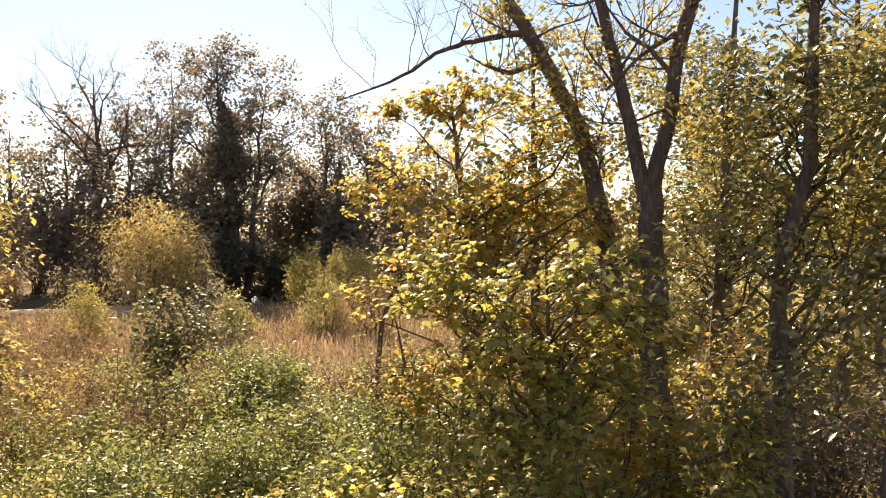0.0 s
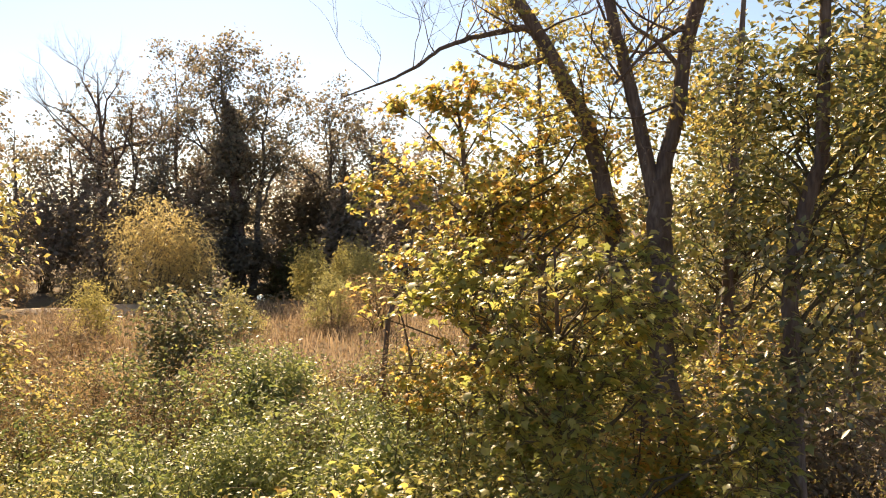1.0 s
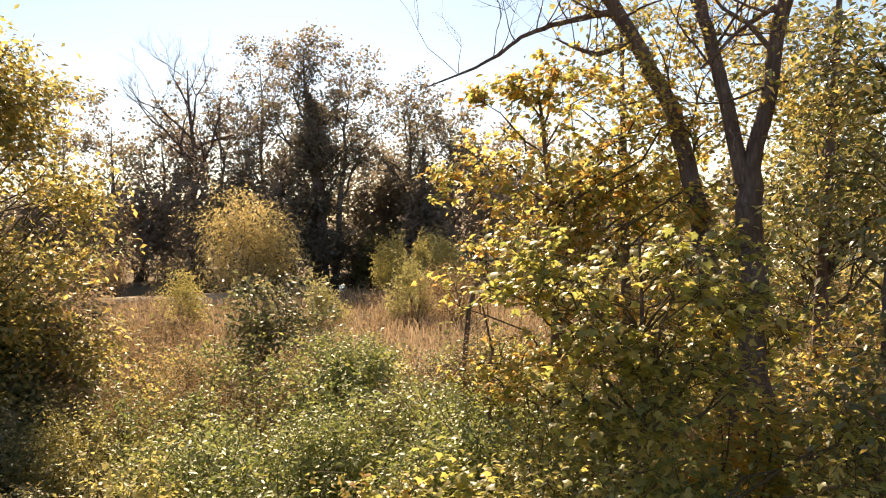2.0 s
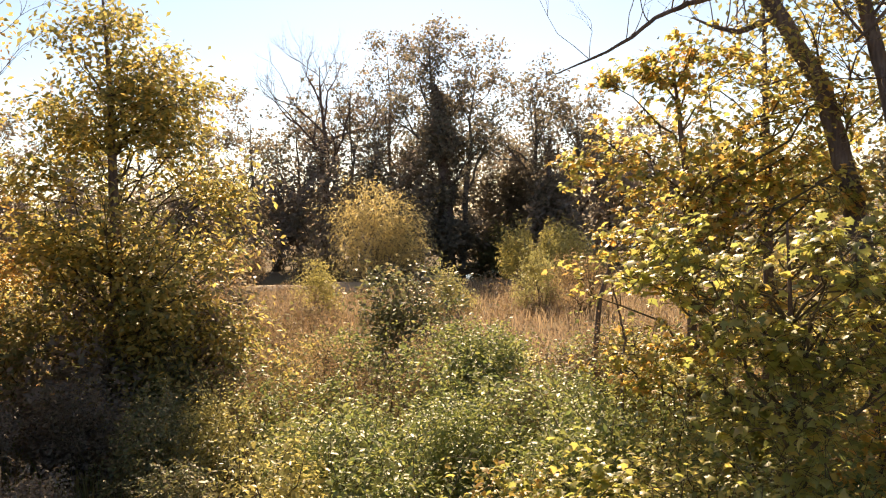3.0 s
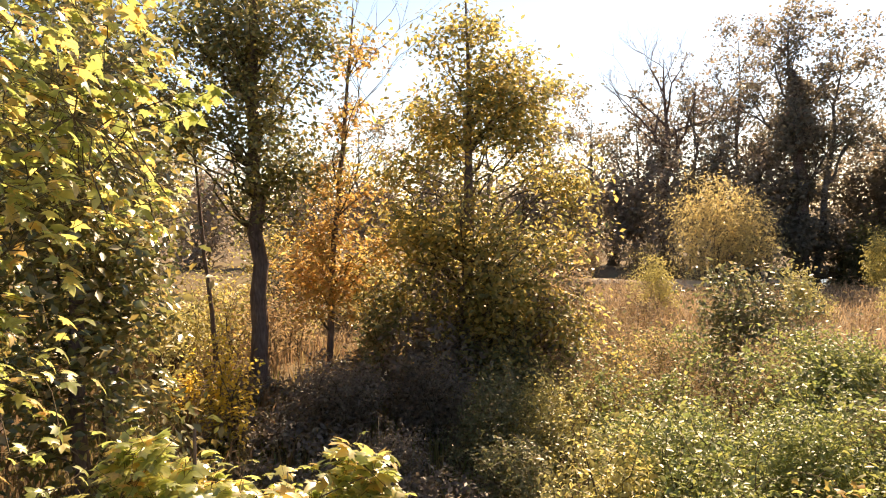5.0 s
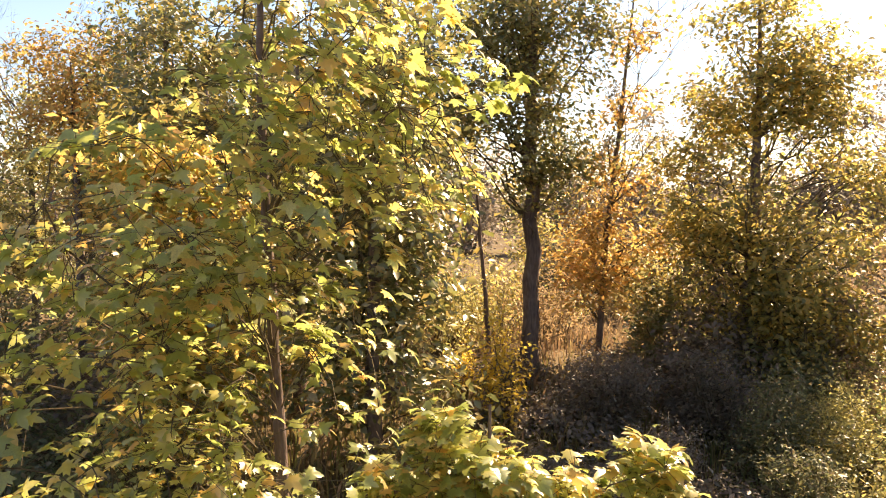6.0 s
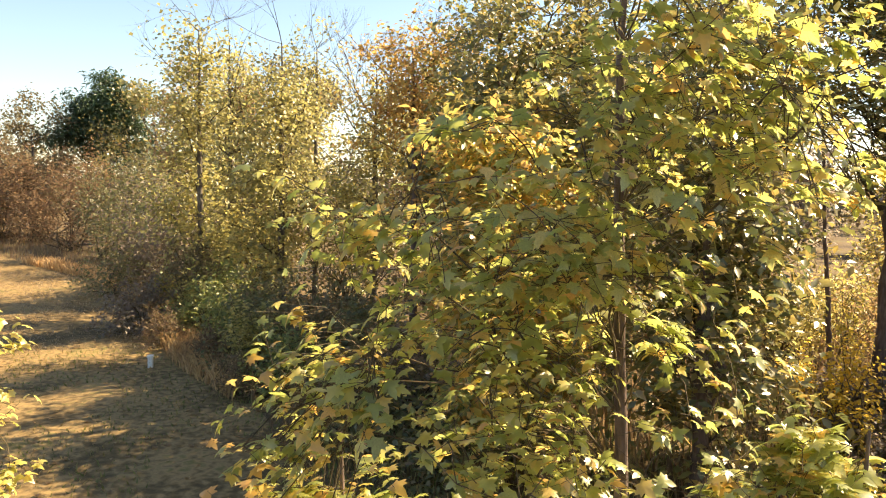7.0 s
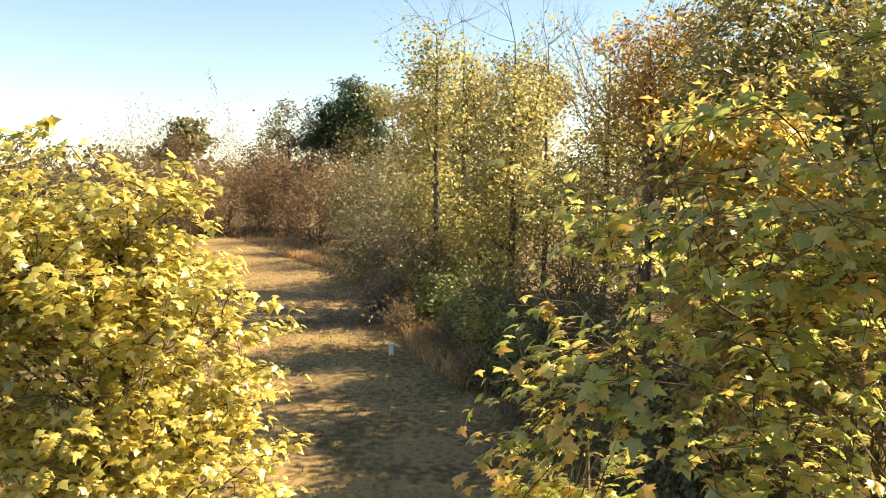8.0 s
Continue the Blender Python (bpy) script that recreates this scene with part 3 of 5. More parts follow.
for k, (x, y, h, mat) in enumerate(UNDER):
    bush("thicket", "dense dark thicket of undergrowth below the trees" if mat is IVY else "dense brown-grey thicket below the trees", x, y, 2.5, 2.0, h * 1.18, 1300, 0.3, WIDE_LEAF, mat, 200 + k, group="thickets", lumps=16)
# far bank across the wide water
for k in range(16):
    x, y = -14 + 7.5 * k, 124 + 5 * math.sin(k * 1.7)
    bush("far_bank_tree", "hazy far tree on the other bank of the pond", x, y, 5.5, 4, 8.5 + 2 * math.sin(k * 2.3), 200, 1.0, WIDE_LEAF, (DULL, RUSSET)[k % 2], 300 + k, category="tree", group="far bank")

# ---- bushes on the near bank ----
def far_woods():
    """Distant woods all round, past the fields."""
    rng = np.random.default_rng(6)
    crowns, each = 150, 210
    a = np.radians(np.linspace(22, 135, crowns) + rng.normal(size=crowns) * 0.4)
    d = rng.uniform(84, 104, crowns)
    r, tall = rng.uniform(2.4, 3.8, crowns), rng.uniform(5.0, 8.2, crowns)
    k = np.repeat(np.arange(crowns), each)
    n = len(k)
    e = rng.normal(size=(n, 3))
    e *= (rng.uniform(0.55, 1.0, n) / np.linalg.norm(e, axis=1))[:, None]
    x, y = -d[k] * np.sin(a[k]) + e[:, 0] * r[k], d[k] * np.cos(a[k]) + e[:, 1] * r[k]
    z = height(x, y) + tall[k] * (0.5 + 0.5 * e[:, 2])
    me = leaves("far_woods", rng, np.column_stack([x, y, z]), 0.6 * rng.uniform(0.6, 1.4, n), WIDE_LEAF, 0.3, 0.3)
    return tagged(part("far_woods", me, DULL), "distant brown-green woods behind the fields", "woods", kind="stuff")


far_woods()
bush("willow_bush", "large rounded olive-yellow willow bush", -14.6, 39.6, 3.1, 2.3, 6.0, 5000, 0.22, LONG_LEAF, WILLOW, 21, 0.2, 0.5, lumps=14)
bush("round_bush", "rounded pale olive bush by the water", -7.9, 44.6, 1.4, 1.3, 4.3, 3000, 0.2, LONG_LEAF, OLIVE, 22, 0.2, 0.5)
bush("round_bush", "rounded pale olive bush by the water", -5.8, 44.4, 1.1, 1.1, 3.7, 2200, 0.2, LONG_LEAF, OLIVE, 23, 0.2, 0.5)
bush("round_bush", "low pale bush at the edge of the pond", -4.0, 41, 1.6, 1.2, 3.0, 2200, 0.2, LONG_LEAF, OLIVE, 24, 0.2, 0.5)
bush("dark_bush", "dark low bush at the edge of the pond", -10.9, 50.5, 2.2, 1.0, 3.6, 2200, 0.2, WIDE_LEAF, SHRUB_DARK, 25)
bush("yellow_bush", "bright yellow-green bush in the meadow", -4.4, 30.0, 0.95, 0.9, 2.6, 2600, 0.13, LONG_LEAF, ASPEN, 26, 0.2, 0.4)
bush("yellow_bush", "low yellow-green bush in the meadow", -7.5, 27.3, 0.95, 0.8, 1.95, 2200, 0.13, LONG_LEAF, ASPEN, 27, 0.2, 0.4)
bush("yellow_bush", "low straw-coloured bush in the meadow", -12.7, 27.4, 1.0, 0.8, 2.1, 1800, 0.13, LONG_LEAF, OLIVE, 28, 0.2, 0.4)
bush("grey_bush", "low grey-brown bush in the meadow", -2.7, 28.5, 1.3, 1.0, 2.2, 1800, 0.13, LONG_LEAF, RUSSET, 29, 0.2, 0.4)
bush("grey_bush", "low grey-brown bush beside the sand bar", -22.5, 38.5, 2.2, 1.4, 2.6, 2400, 0.18, LONG_LEAF, RUSSET, 30, 0.2, 0.4)
bush("grey_bush", "low grey-brown bush beside the sand bar", -18.6, 40, 1.8, 1.4, 2.2, 1800, 0.18, LONG_LEAF, DULL, 31, 0.2, 0.4)

# ---- shrubs of the foreground slope ----
bush("dark_shrub", "dark green shrub with glossy leaves and red tints", -5.8, 17.0, 1.6, 1.2, 2.55, 3000, 0.13, OVAL_LEAF, SHRUB_DARK, 41)
bush("green_shrub", "dense rounded bright green shrub", -3.4, 14.0, 1.6, 1.1, 2.05, 7820, 0.075, OVAL_LEAF, SHRUB, 42, lumps=12)
bush("green_shrub", "dense green shrub with small pale leaves", -2.5, 9.2, 1.35, 1.0, 1.75, 7820, 0.056, OVAL_LEAF, SHRUB, 43, lumps=13)
bush("green_shrub", "dense green shrub with small pale leaves", -3.9, 8.6, 1.2, 1.0, 1.7, 6800, 0.056, OVAL_LEAF, SHRUB, 44, lumps=12)
# darker leaf copy here paints the shade on this shrub
bush("green_shrub", "shrub with small leaves, its shade put into a darker colour", -5.6, 8.3, 0.9, 0.8, 1.1, 3060, 0.056, OVAL_LEAF, SHRUB_DARK, 45, lumps=12)
bush("green_shrub", "low grey-green shrub with pale shining leaves", -1.7, 11.4, 1.1, 0.9, 1.6, 6800, 0.064, OVAL_LEAF, SHRUB, 46)
bush("russet_shrub", "dry reddish-brown shrub with few leaves", -4.9, 11.6, 1.1, 0.9, 1.8, 4760, 0.06, LONG_LEAF, WEED, 47)
bush("russet_shrub", "dry reddish-brown shrub with few leaves", -6.6, 12.0, 1.1, 0.9, 1.9, 4420, 0.06, LONG_LEAF, RUSSET, 48)
bush("yellow_shrub", "yellow-green shrub beside the bramble", -6.2, 9.9, 0.9, 0.8, 1.6, 5100, 0.05, OVAL_LEAF, OLIVE, 49)
bush("russet_shrub", "dry reddish-brown shrub in front of the dead snag", -1.3, 13.1, 0.9, 0.7, 2.2, 3740, 0.064, OVAL_LEAF, WEED, 61)
bush("green_shrub", "dark green shrub with small shining leaves", -1.0, 10.4, 1.0, 0.8, 1.7, 5100, 0.056, OVAL_LEAF, SHRUB, 62)
bush("bramble", "tangled bramble with white shining leaf backs", -0.9, 9.3, 1.1, 0.9, 1.5, 4420, 0.066, WIDE_LEAF, SHRUB, 50)
# shade of the gold tree is put into the darker leaves
bush("bramble", "tangled bramble with the gold tree's shade in its darker colour", -7.0, 9.3, 1.3, 1.0, 1.5, 5440, 0.056, OVAL_LEAF, SHRUB_DARK, 51)
# these three brambles are browned to paint the gold tree's shade
bush("bramble", "bramble with the gold tree's shade in its dark brown colour", -8.3, 9.6, 1.2, 1.0, 1.6, 6460, 0.053, OVAL_LEAF, SHADE_BRUSH, 52)
bush("bramble", "bramble below the gold tree, browned dark for its shade", -9.6, 8.6, 1.2, 0.9, 1.4, 5780, 0.053, OVAL_LEAF, SHADE_BRUSH, 53)
bush("bramble", "tangled bramble beside the trees, coloured dark brown for shade", -7.7, 7.6, 0.8, 0.7, 0.9, 3400, 0.05, OVAL_LEAF, SHADE_BRUSH, 54)
bush("bramble", "leafy bramble with yellow tints", -0.2, 12.4, 1.2, 1.0, 1.9, 5780, 0.075, OVAL_LEAF, OLIVE, 55)
bush("orange_shrub", "orange-tinted shrub at the foot of the maple", -0.6, 13.0, 0.8, 0.7, 2.2, 2380, 0.075, OVAL_LEAF, GOLD, 56)
bush("maple_seedling", "maple seedlings with large pale shining leaves", -0.35, 6.4, 1.0, 0.6, 2.0, 1500, 0.08, STAR_LEAF, MAPLE_OLIVE, 57, 0.9, 0.1)
bush("maple_seedling", "maple seedlings with large pale shining leaves", 0.9, 5.9, 0.9, 0.6, 1.7, 1300, 0.08, STAR_LEAF, MAPLE_OLIVE, 58, 0.9, 0.1)
bush("maple_seedling", "maple seedlings with orange and green leaves", -1.5, 7.2, 0.8, 0.6, 1.6, 1100, 0.08, STAR_LEAF, MAPLE_YELLOW, 59, 0.9, 0.1)

for k, (x, y, r, h) in enumerate([(2.0, 8.5, 0.9, 2.5), (3.0, 8.8, 0.9, 2.7), (3.9, 10.6, 1.0, 2.8), (1.2, 9.2, 0.8, 2.3)]):
    bush("maple_sapling", "young maple saplings with yellow-green leaves round the big tree", x, y, r, r * 0.8, h, 1200, 0.09, STAR_LEAF, (MAPLE_YELLOW, MAPLE_OLIVE)[k % 2], 730 + k, 0.8, 0.2, group="saplings")

# small bare sapling and leaning dead snag
for nm, lb, pts in (("snag", "leaning dead grey snag in the meadow", [(*spot(-1.35, 14.0), 0.06), (-1.11, 13.96, 2.3, 0.045), (-0.95, 13.97, 2.8, 0.04), (-0.78, 13.97, 3.3, 0.02)]),
                    ("sapling", "thin crooked bare sapling among brambles", [(*spot(-0.6, 11.0), 0.026), (-0.61, 10.98, 1.7, 0.022), (-0.55, 10.98, 2.1, 0.018), (-0.63, 10.98, 2.5, 0.015), (-0.74, 10.97, 3.0, 0.008)])):
    tree(nm, lb, pts, [], 0, 0, 0, None, None, 60, sides=7, category="dead tree")

# ---- centre: yellow maple, big tree and the oaks ----
tree("yellow_maple", "young maple with yellow and orange autumn leaves", [(*spot(0.3, 11.1), 0.08), (0.35, 11.1, 3, 0.06), (0.25, 10.9, 4.6, 0.04), (0.1, 10.8, 5.8, 0.015)],
     [(-1.15, 10.72, 4.6, 0.4, 0.3, 0.5), (-0.6, 10.72, 5.55, 0.5, 0.3, 0.4), (0.3, 10.78, 4.9, 1.35, 0.6, 1.1), (-0.7, 10.66, 4.4, 0.75, 0.42, 0.9), (1.2, 10.72, 4.2, 1.0, 0.54, 1.1), (-0.3, 10.66, 3.3, 1.0, 0.48, 0.9), (0.9, 10.6, 2.9, 1.2, 0.48, 0.9), (0.3, 10.78, 5.8, 0.8, 0.42, 0.5), (1.6, 10.72, 5.3, 0.6, 0.36, 0.7), (0.4, 10.66, 3.9, 1.5, 0.6, 1.1), (0.2, 10.42, 2.2, 1.5, 0.48, 0.9), (1.6, 10.42, 2.3, 1.0, 0.48, 0.9), (1.9, 10.84, 4.6, 0.8, 0.42, 0.8), (1.1, 10.84, 5.7, 0.7, 0.36, 0.6), (2.0, 10.0, 4.2, 0.7, 0.24, 1.0), (1.9, 9.94, 2.9, 0.9, 0.3, 1.0)],
     760, 7.6, 0.095, STAR_LEAF, MAPLE_YELLOW, 71, 0.2, up=0.7, droop=0.5, layer=0.5, sprays=3, split=7)
GREEN_TOP = [(-0.25, 3.6), (0.15, 3.9), (0.55, 3.7), (0.95, 4.1), (1.35, 3.8), (1.75, 4.0), (2.15, 3.4), (2.5, 2.9), (2.85, 2.2)]
tree("green_maple", "young maple with large yellow-green leaves", [(*spot(1.0, 7.5), 0.05), (1.05, 7.4, 2, 0.035), (0.95, 7.2, 3.8, 0.01)],
     [(x, 7.1 + 0.35 * math.sin(5 * x + 3 * z), z, 0.38, 0.4, 0.36) for x, top in GREEN_TOP for z in np.arange(top - 0.3, max(1.0, 3.0 - 2.6 * (x + 0.25)), -0.55) if (round(10 * x) + round(10 * z)) % 3],
     420, 5.4, 0.098, MAPLE_LEAF, MAPLE_OLIVE, 72, 0.26, up=0.8, droop=0.4, layer=0.7, sprays=3, rest=STAR_LEAF, split=3, stray=0.9, singles=120, toward=(0.5, 5.0, 3.4))
tree("yellow_maple", "taller maple with dull green leaves behind the big stems", [(*spot(1.5, 12.6), 0.1), (1.5, 12.5, 4, 0.07), (1.4, 12.4, 7.2, 0.015)],
     [(1.4, 12.4, 5.8, 1.5, 1.1, 1.2), (0.8, 12.5, 4.6, 1.3, 1.0, 1.0), (2.2, 12.4, 4.2, 1.3, 1.0, 1.2), (1.8, 12.3, 6.9, 0.9, 0.8, 0.7)], 110, 10, 0.105, WIDE_LEAF, OAK, 70, 0.28, up=0.5, droop=0.5)
big = tree("big_tree", "large dark-barked tree forking into heavy stems", [(*spot(2.75, 9.6), 0.23), (2.68, 9.63, 2.0, 0.167), (2.6, 9.65, 3.6, 0.152), (2.55, 9.67, 4.5, 0.144)], [], 0, 0, 0, None, None, 73, sides=14)
bo = np.array(big.location)
rng = np.random.default_rng(74)
STEMS = [("stem", [(2.52, 9.67, 4.35, 0.099), (2.33, 9.72, 5.3, 0.084), (2.13, 9.77, 6.16, 0.076), (1.95, 9.81, 6.9, 0.068), (1.7, 9.9, 8.6, 0.030)]),
         ("stem", [(2.58, 9.66, 4.35, 0.106), (2.76, 9.61, 5.3, 0.091), (2.88, 9.58, 6.18, 0.084), (3.05, 9.53, 6.85, 0.091), (3.4, 9.5, 8.6, 0.038)]),
         ("stem", [(2.6, 10.1, -0.1, 0.167), (2.35, 10.25, 2.5, 0.137), (2.14, 10.28, 4.04, 0.122), (1.81, 10.34, 5.31, 0.106), (1.29, 10.42, 6.37, 0.099), (0.84, 10.47, 7.06, 0.084), (0.3, 10.5, 8.4, 0.038)]),
         ("limb", [(1.25, 10.43, 6.47, 0.053), (0.98, 10.44, 6.62, 0.046), (0.73, 10.47, 6.57, 0.038), (0.3, 10.5, 6.5, 0.032), (-0.11, 10.5, 6.35, 0.027), (-0.4, 10.5, 6.13, 0.024), (-0.71, 10.48, 5.97, 0.019), (-1.39, 10.41, 5.71, 0.008)]),
         ("limb", [(1.4, 10.42, 6.2, 0.046), (1.1, 10.44, 6.15, 0.038), (0.88, 10.46, 6.08, 0.034), (0.6, 10.48, 6.18, 0.023), (0.35, 10.49, 6.31, 0.009)]),
         ("limb", [(2.8, 9.6, 5.9, 0.034), (2.5, 9.5, 6.2, 0.027), (2.2, 9.4, 6.35, 0.019), (1.9, 9.3, 6.7, 0.009)]),
         ("limb", [(2.85, 9.58, 6.4, 0.030), (2.4, 9.6, 6.1, 0.023), (2.0, 9.6, 5.7, 0.015)])]
tw = Tubes()
for nm, pts in STEMS:
    s = np.array(pts)
    tb = Tubes()
    fine = np.concatenate([np.linspace(s[i], s[i + 1], 4, endpoint=i == len(s) - 2) for i in range(len(s) - 1)])
    fine[1:-1, :3] += rng.normal(size=(len(fine) - 2, 3)) * fine[1:-1, 3:4] * 0.12
    tb.add(fine[:, :3] - bo, fine[:, 3], 10)
    part(nm, tb.mesh(nm), BARK, big)
    for _ in range(11 if nm == "limb" else 9):
        i = int(rng.integers(len(fine) // 3, len(fine)))
        d = rng.normal(size=3) + (0, 0, 0.5)
        grow(tw, rng, fine[i, :3] - bo, d, rng.uniform(0.4, 1.1), min(0.02, fine[i, 3] * 0.4), 2, 0.7)
part("twigwork", tw.mesh("twigwork"), BARK, big, kind="stuff")
knots = in_lobes(rng, split_lobes(rng, [(2.3, 9.9, 6.4, 1.2, 0.8, 1.3), (1.5, 10.2, 5.7, 0.8, 0.6, 0.8), (3.1, 9.8, 5.2, 0.7, 0.6, 0.9), (0.9, 10.4, 6.9, 0.8, 0.6, 0.5), (2.2, 10.2, 4.9, 0.8, 0.6, 0.7)], 8), 260, 0.1) - bo
cr = np.repeat(knots, 17, 0) + rng.normal(size=(260 * 17, 3)) * np.array((0.15, 0.15, 0.08))
part("crown", leaves("crown", rng, cr, 0.085 * rng.uniform(0.6, 1.3, len(cr)), OVAL_LEAF, 0.5, 0.5), GOLD, big, "thin gold and olive leaves", kind="stuff")
tree("oak", "young oak with thin yellow-green and brown leaves", [(*spot(3.5, 7.8), 0.11), (3.4, 7.8, 2.5, 0.09), (3.38, 7.8, 3.6, 0.08), (3.6, 7.7, 4.6, 0.07), (3.7, 7.66, 7.5, 0.03)],
     [(3.9, 7.9, 5.6, 1.3, 1.0, 1.5), (4.4, 8.0, 4.2, 1.2, 0.9, 0.9), (3.2, 8.4, 4.5, 0.6, 0.6, 0.8), (3.7, 7.7, 7.0, 1.2, 0.9, 0.8), (3.2, 7.3, 3.3, 0.8, 0.4, 0.9), (3.1, 7.2, 2.1, 0.9, 0.4, 0.8)], 430, 12, 0.1, OVAL_LEAF, OAK, 75, 0.2, droop=0.5, layer=0.5)
tree("oak", "young oak with dark trunk and dull green leaves", [(*spot(3.6, 6.1), 0.14), (3.62, 6.1, 2.4, 0.11), (4.1, 6.3, 4.4, 0.07), (4.5, 6.4, 6, 0.03)],
     [(4.2, 6.6, 5.0, 0.9, 0.8, 1.2), (4.1, 6.5, 3.6, 0.8, 0.7, 0.8)], 190, 14, 0.095, OVAL_LEAF, OAK, 76, 0.17, droop=0.5, layer=0.5)
tree("oak", "oak with dull green and brown leaves beyond the big tree", [(*spot(4.3, 12.3), 0.12), (4.35, 12.2, 3, 0.1), (4.6, 12.2, 8, 0.03)],
     [(4.7, 12.4, 6.0, 1.6, 1.3, 1.8), (5.6, 12.4, 4.2, 1.5, 1.2, 1.2), (3.7, 12.4, 4.0, 0.9, 0.9, 0.9)], 300, 13, 0.115, OVAL_LEAF, OAK, 77, 0.22, droop=0.5, layer=0.5)
tree("oak", "oak with yellowing leaves beyond the big tree", [(*spot(7.0, 13.5), 0.14), (7.1, 13.5, 4, 0.1), (7.1, 13.4, 8.5, 0.03)],
     [(7.2, 13.5, 6.2, 1.7, 1.4, 2.2), (6.5, 13.2, 3.9, 1.5, 1.2, 1.2)], 300, 13, 0.115, OVAL_LEAF, GOLD, 78, 0.22, droop=0.5, layer=0.5)
# two dark brown bushes paint the shaded mass beneath the oaks
bush("undergrowth", "undergrowth beneath the oaks, coloured brown for their shade", 3.4, 9.3, 1.3, 1.0, 2.3, 2500, 0.09, OVAL_LEAF, SHADE_BRUSH, 79)
bush("undergrowth", "undergrowth beneath the oaks, coloured brown for their shade", 5.0, 10.0, 1.4, 1.0, 2.4, 2500, 0.09, OVAL_LEAF, SHADE_BRUSH, 80)
bush("undergrowth", "yellow-green undergrowth beyond the oaks", 4.0, 14.5, 1.8, 1.2, 2.2, 2800, 0.1, OVAL_LEAF, OLIVE, 81)
bush("undergrowth", "yellow-green undergrowth beyond the oaks", 2.2, 12.5, 1.2, 1.0, 2.4, 2400, 0.1, OVAL_LEAF, OLIVE, 82)
bush("undergrowth", "dull green undergrowth beyond the oaks", 7.4, 11.5, 1.5, 1.2, 2.2, 2400, 0.1, OVAL_LEAF, DULL, 83)

for k, (x, y, top, r, mat) in enumerate([(6.2, 17.5, 7.5, 1.8, OAK), (9.6, 17.0, 8.0, 2.0, OAK), (3.4, 19.5, 6.0, 1.5, GOLD), (12.0, 21, 8.5, 2.2, DULL), (8.2, 22.5, 7.5, 2.0, OAK), (5.6, 8.6, 7.2, 1.3, OAK)]):
    tree("oak", "slim oak with thinning dull leaves among others", [(*spot(x, y), 0.13), (x + 0.1, y, top * 0.5, 0.1), (x, y, top * 0.85, 0.02)], [(x, y, top * 0.72, r, r, top * 0.26), (x - 0.4, y, top * 0.42, r, r, top * 0.18)], 260, 13, 0.125, OVAL_LEAF, mat, 180 + k, 0.25, droop=0.5, layer=0.5, group="oaks")
rng = np.random.default_rng(31)
for k, (x, y) in enumerate([(2.6, 15.2), (5.6, 14.6), (7.4, 16.0), (9.6, 14.4), (6.2, 19.4), (10.2, 19.5), (1.6, 17.6), (3.8, 22.0), (8.6, 9.6), (6.4, 8.0)]):
    bush("undergrowth", "mixed yellow-green undergrowth between the trees", x, y, 1.6, 1.2, rng.uniform(1.5, 2.4), 1100, 0.13, OVAL_LEAF, (OLIVE, DULL, GOLD)[k % 3], 400 + k, group="undergrowth")
# low bushes, dark brown in place of the oaks' shade
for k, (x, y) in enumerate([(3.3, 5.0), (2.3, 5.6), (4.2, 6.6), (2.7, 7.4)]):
    bush("undergrowth", "low undergrowth with the oaks' shade in its dark brown colour", x, y, 0.9, 0.8, rng.uniform(0.7, 1.3), 1100, 0.09, OVAL_LEAF, SHADE_BRUSH, 420 + k, group="undergrowth")
for k in range(20):
    x, y = 3.0 + 1.25 * k + rng.uniform(-1, 1), (24 if k % 2 else 31) + rng.uniform(-3, 3) + 0.3 * k
    bush("thicket", "yellow-green and brown thicket towards the water", x, y, 2.2, 1.6, rng.uniform(1.8, 3.2), 700, 0.22, OVAL_LEAF, (OLIVE, DULL, RUSSET, GOLD)[k % 4], 600 + k, group="thickets towards the water")
# low shrubs that cover the slope between the larger ones
k = 0
for y in np.arange(7.2, 17.5, 1.25):
    for x in np.arange(-10.5, 2.4, 1.5):
        px, py = x + rng.uniform(-0.5, 0.5), y + rng.uniform(-0.4, 0.4)
        if px < -4.9 and py < 10.4 or px < -6.3 and py < 11.5:
            continue
        mat = (SHRUB, OLIVE, SHRUB, RUSSET, SHRUB, GOLD, WEED)[int(rng.integers(7))] if py > 10 else (SHRUB, OLIVE, SHRUB, SHRUB)[int(rng.integers(4))]
        words = {"shrub": "low green shrub on the slope", "olive": "low yellow-green shrub on the slope", "weed": "low dry reddish-brown shrub on the slope", "russet": "low dry brown shrub on the slope", "gold": "low shrub with gold and orange leaves on the slope"}[mat.name]
        bush("low_shrub", words, px, py, 0.95, 0.8, rng.uniform(1.3, 2.0) if py < 15 else rng.uniform(0.9, 1.5), 1000, 0.078 if py < 12 else 0.09, OVAL_LEAF if mat in (SHRUB, OLIVE, GOLD) else LONG_LEAF, mat, 430 + k, group="low shrubs", lumps=7)
        k += 1

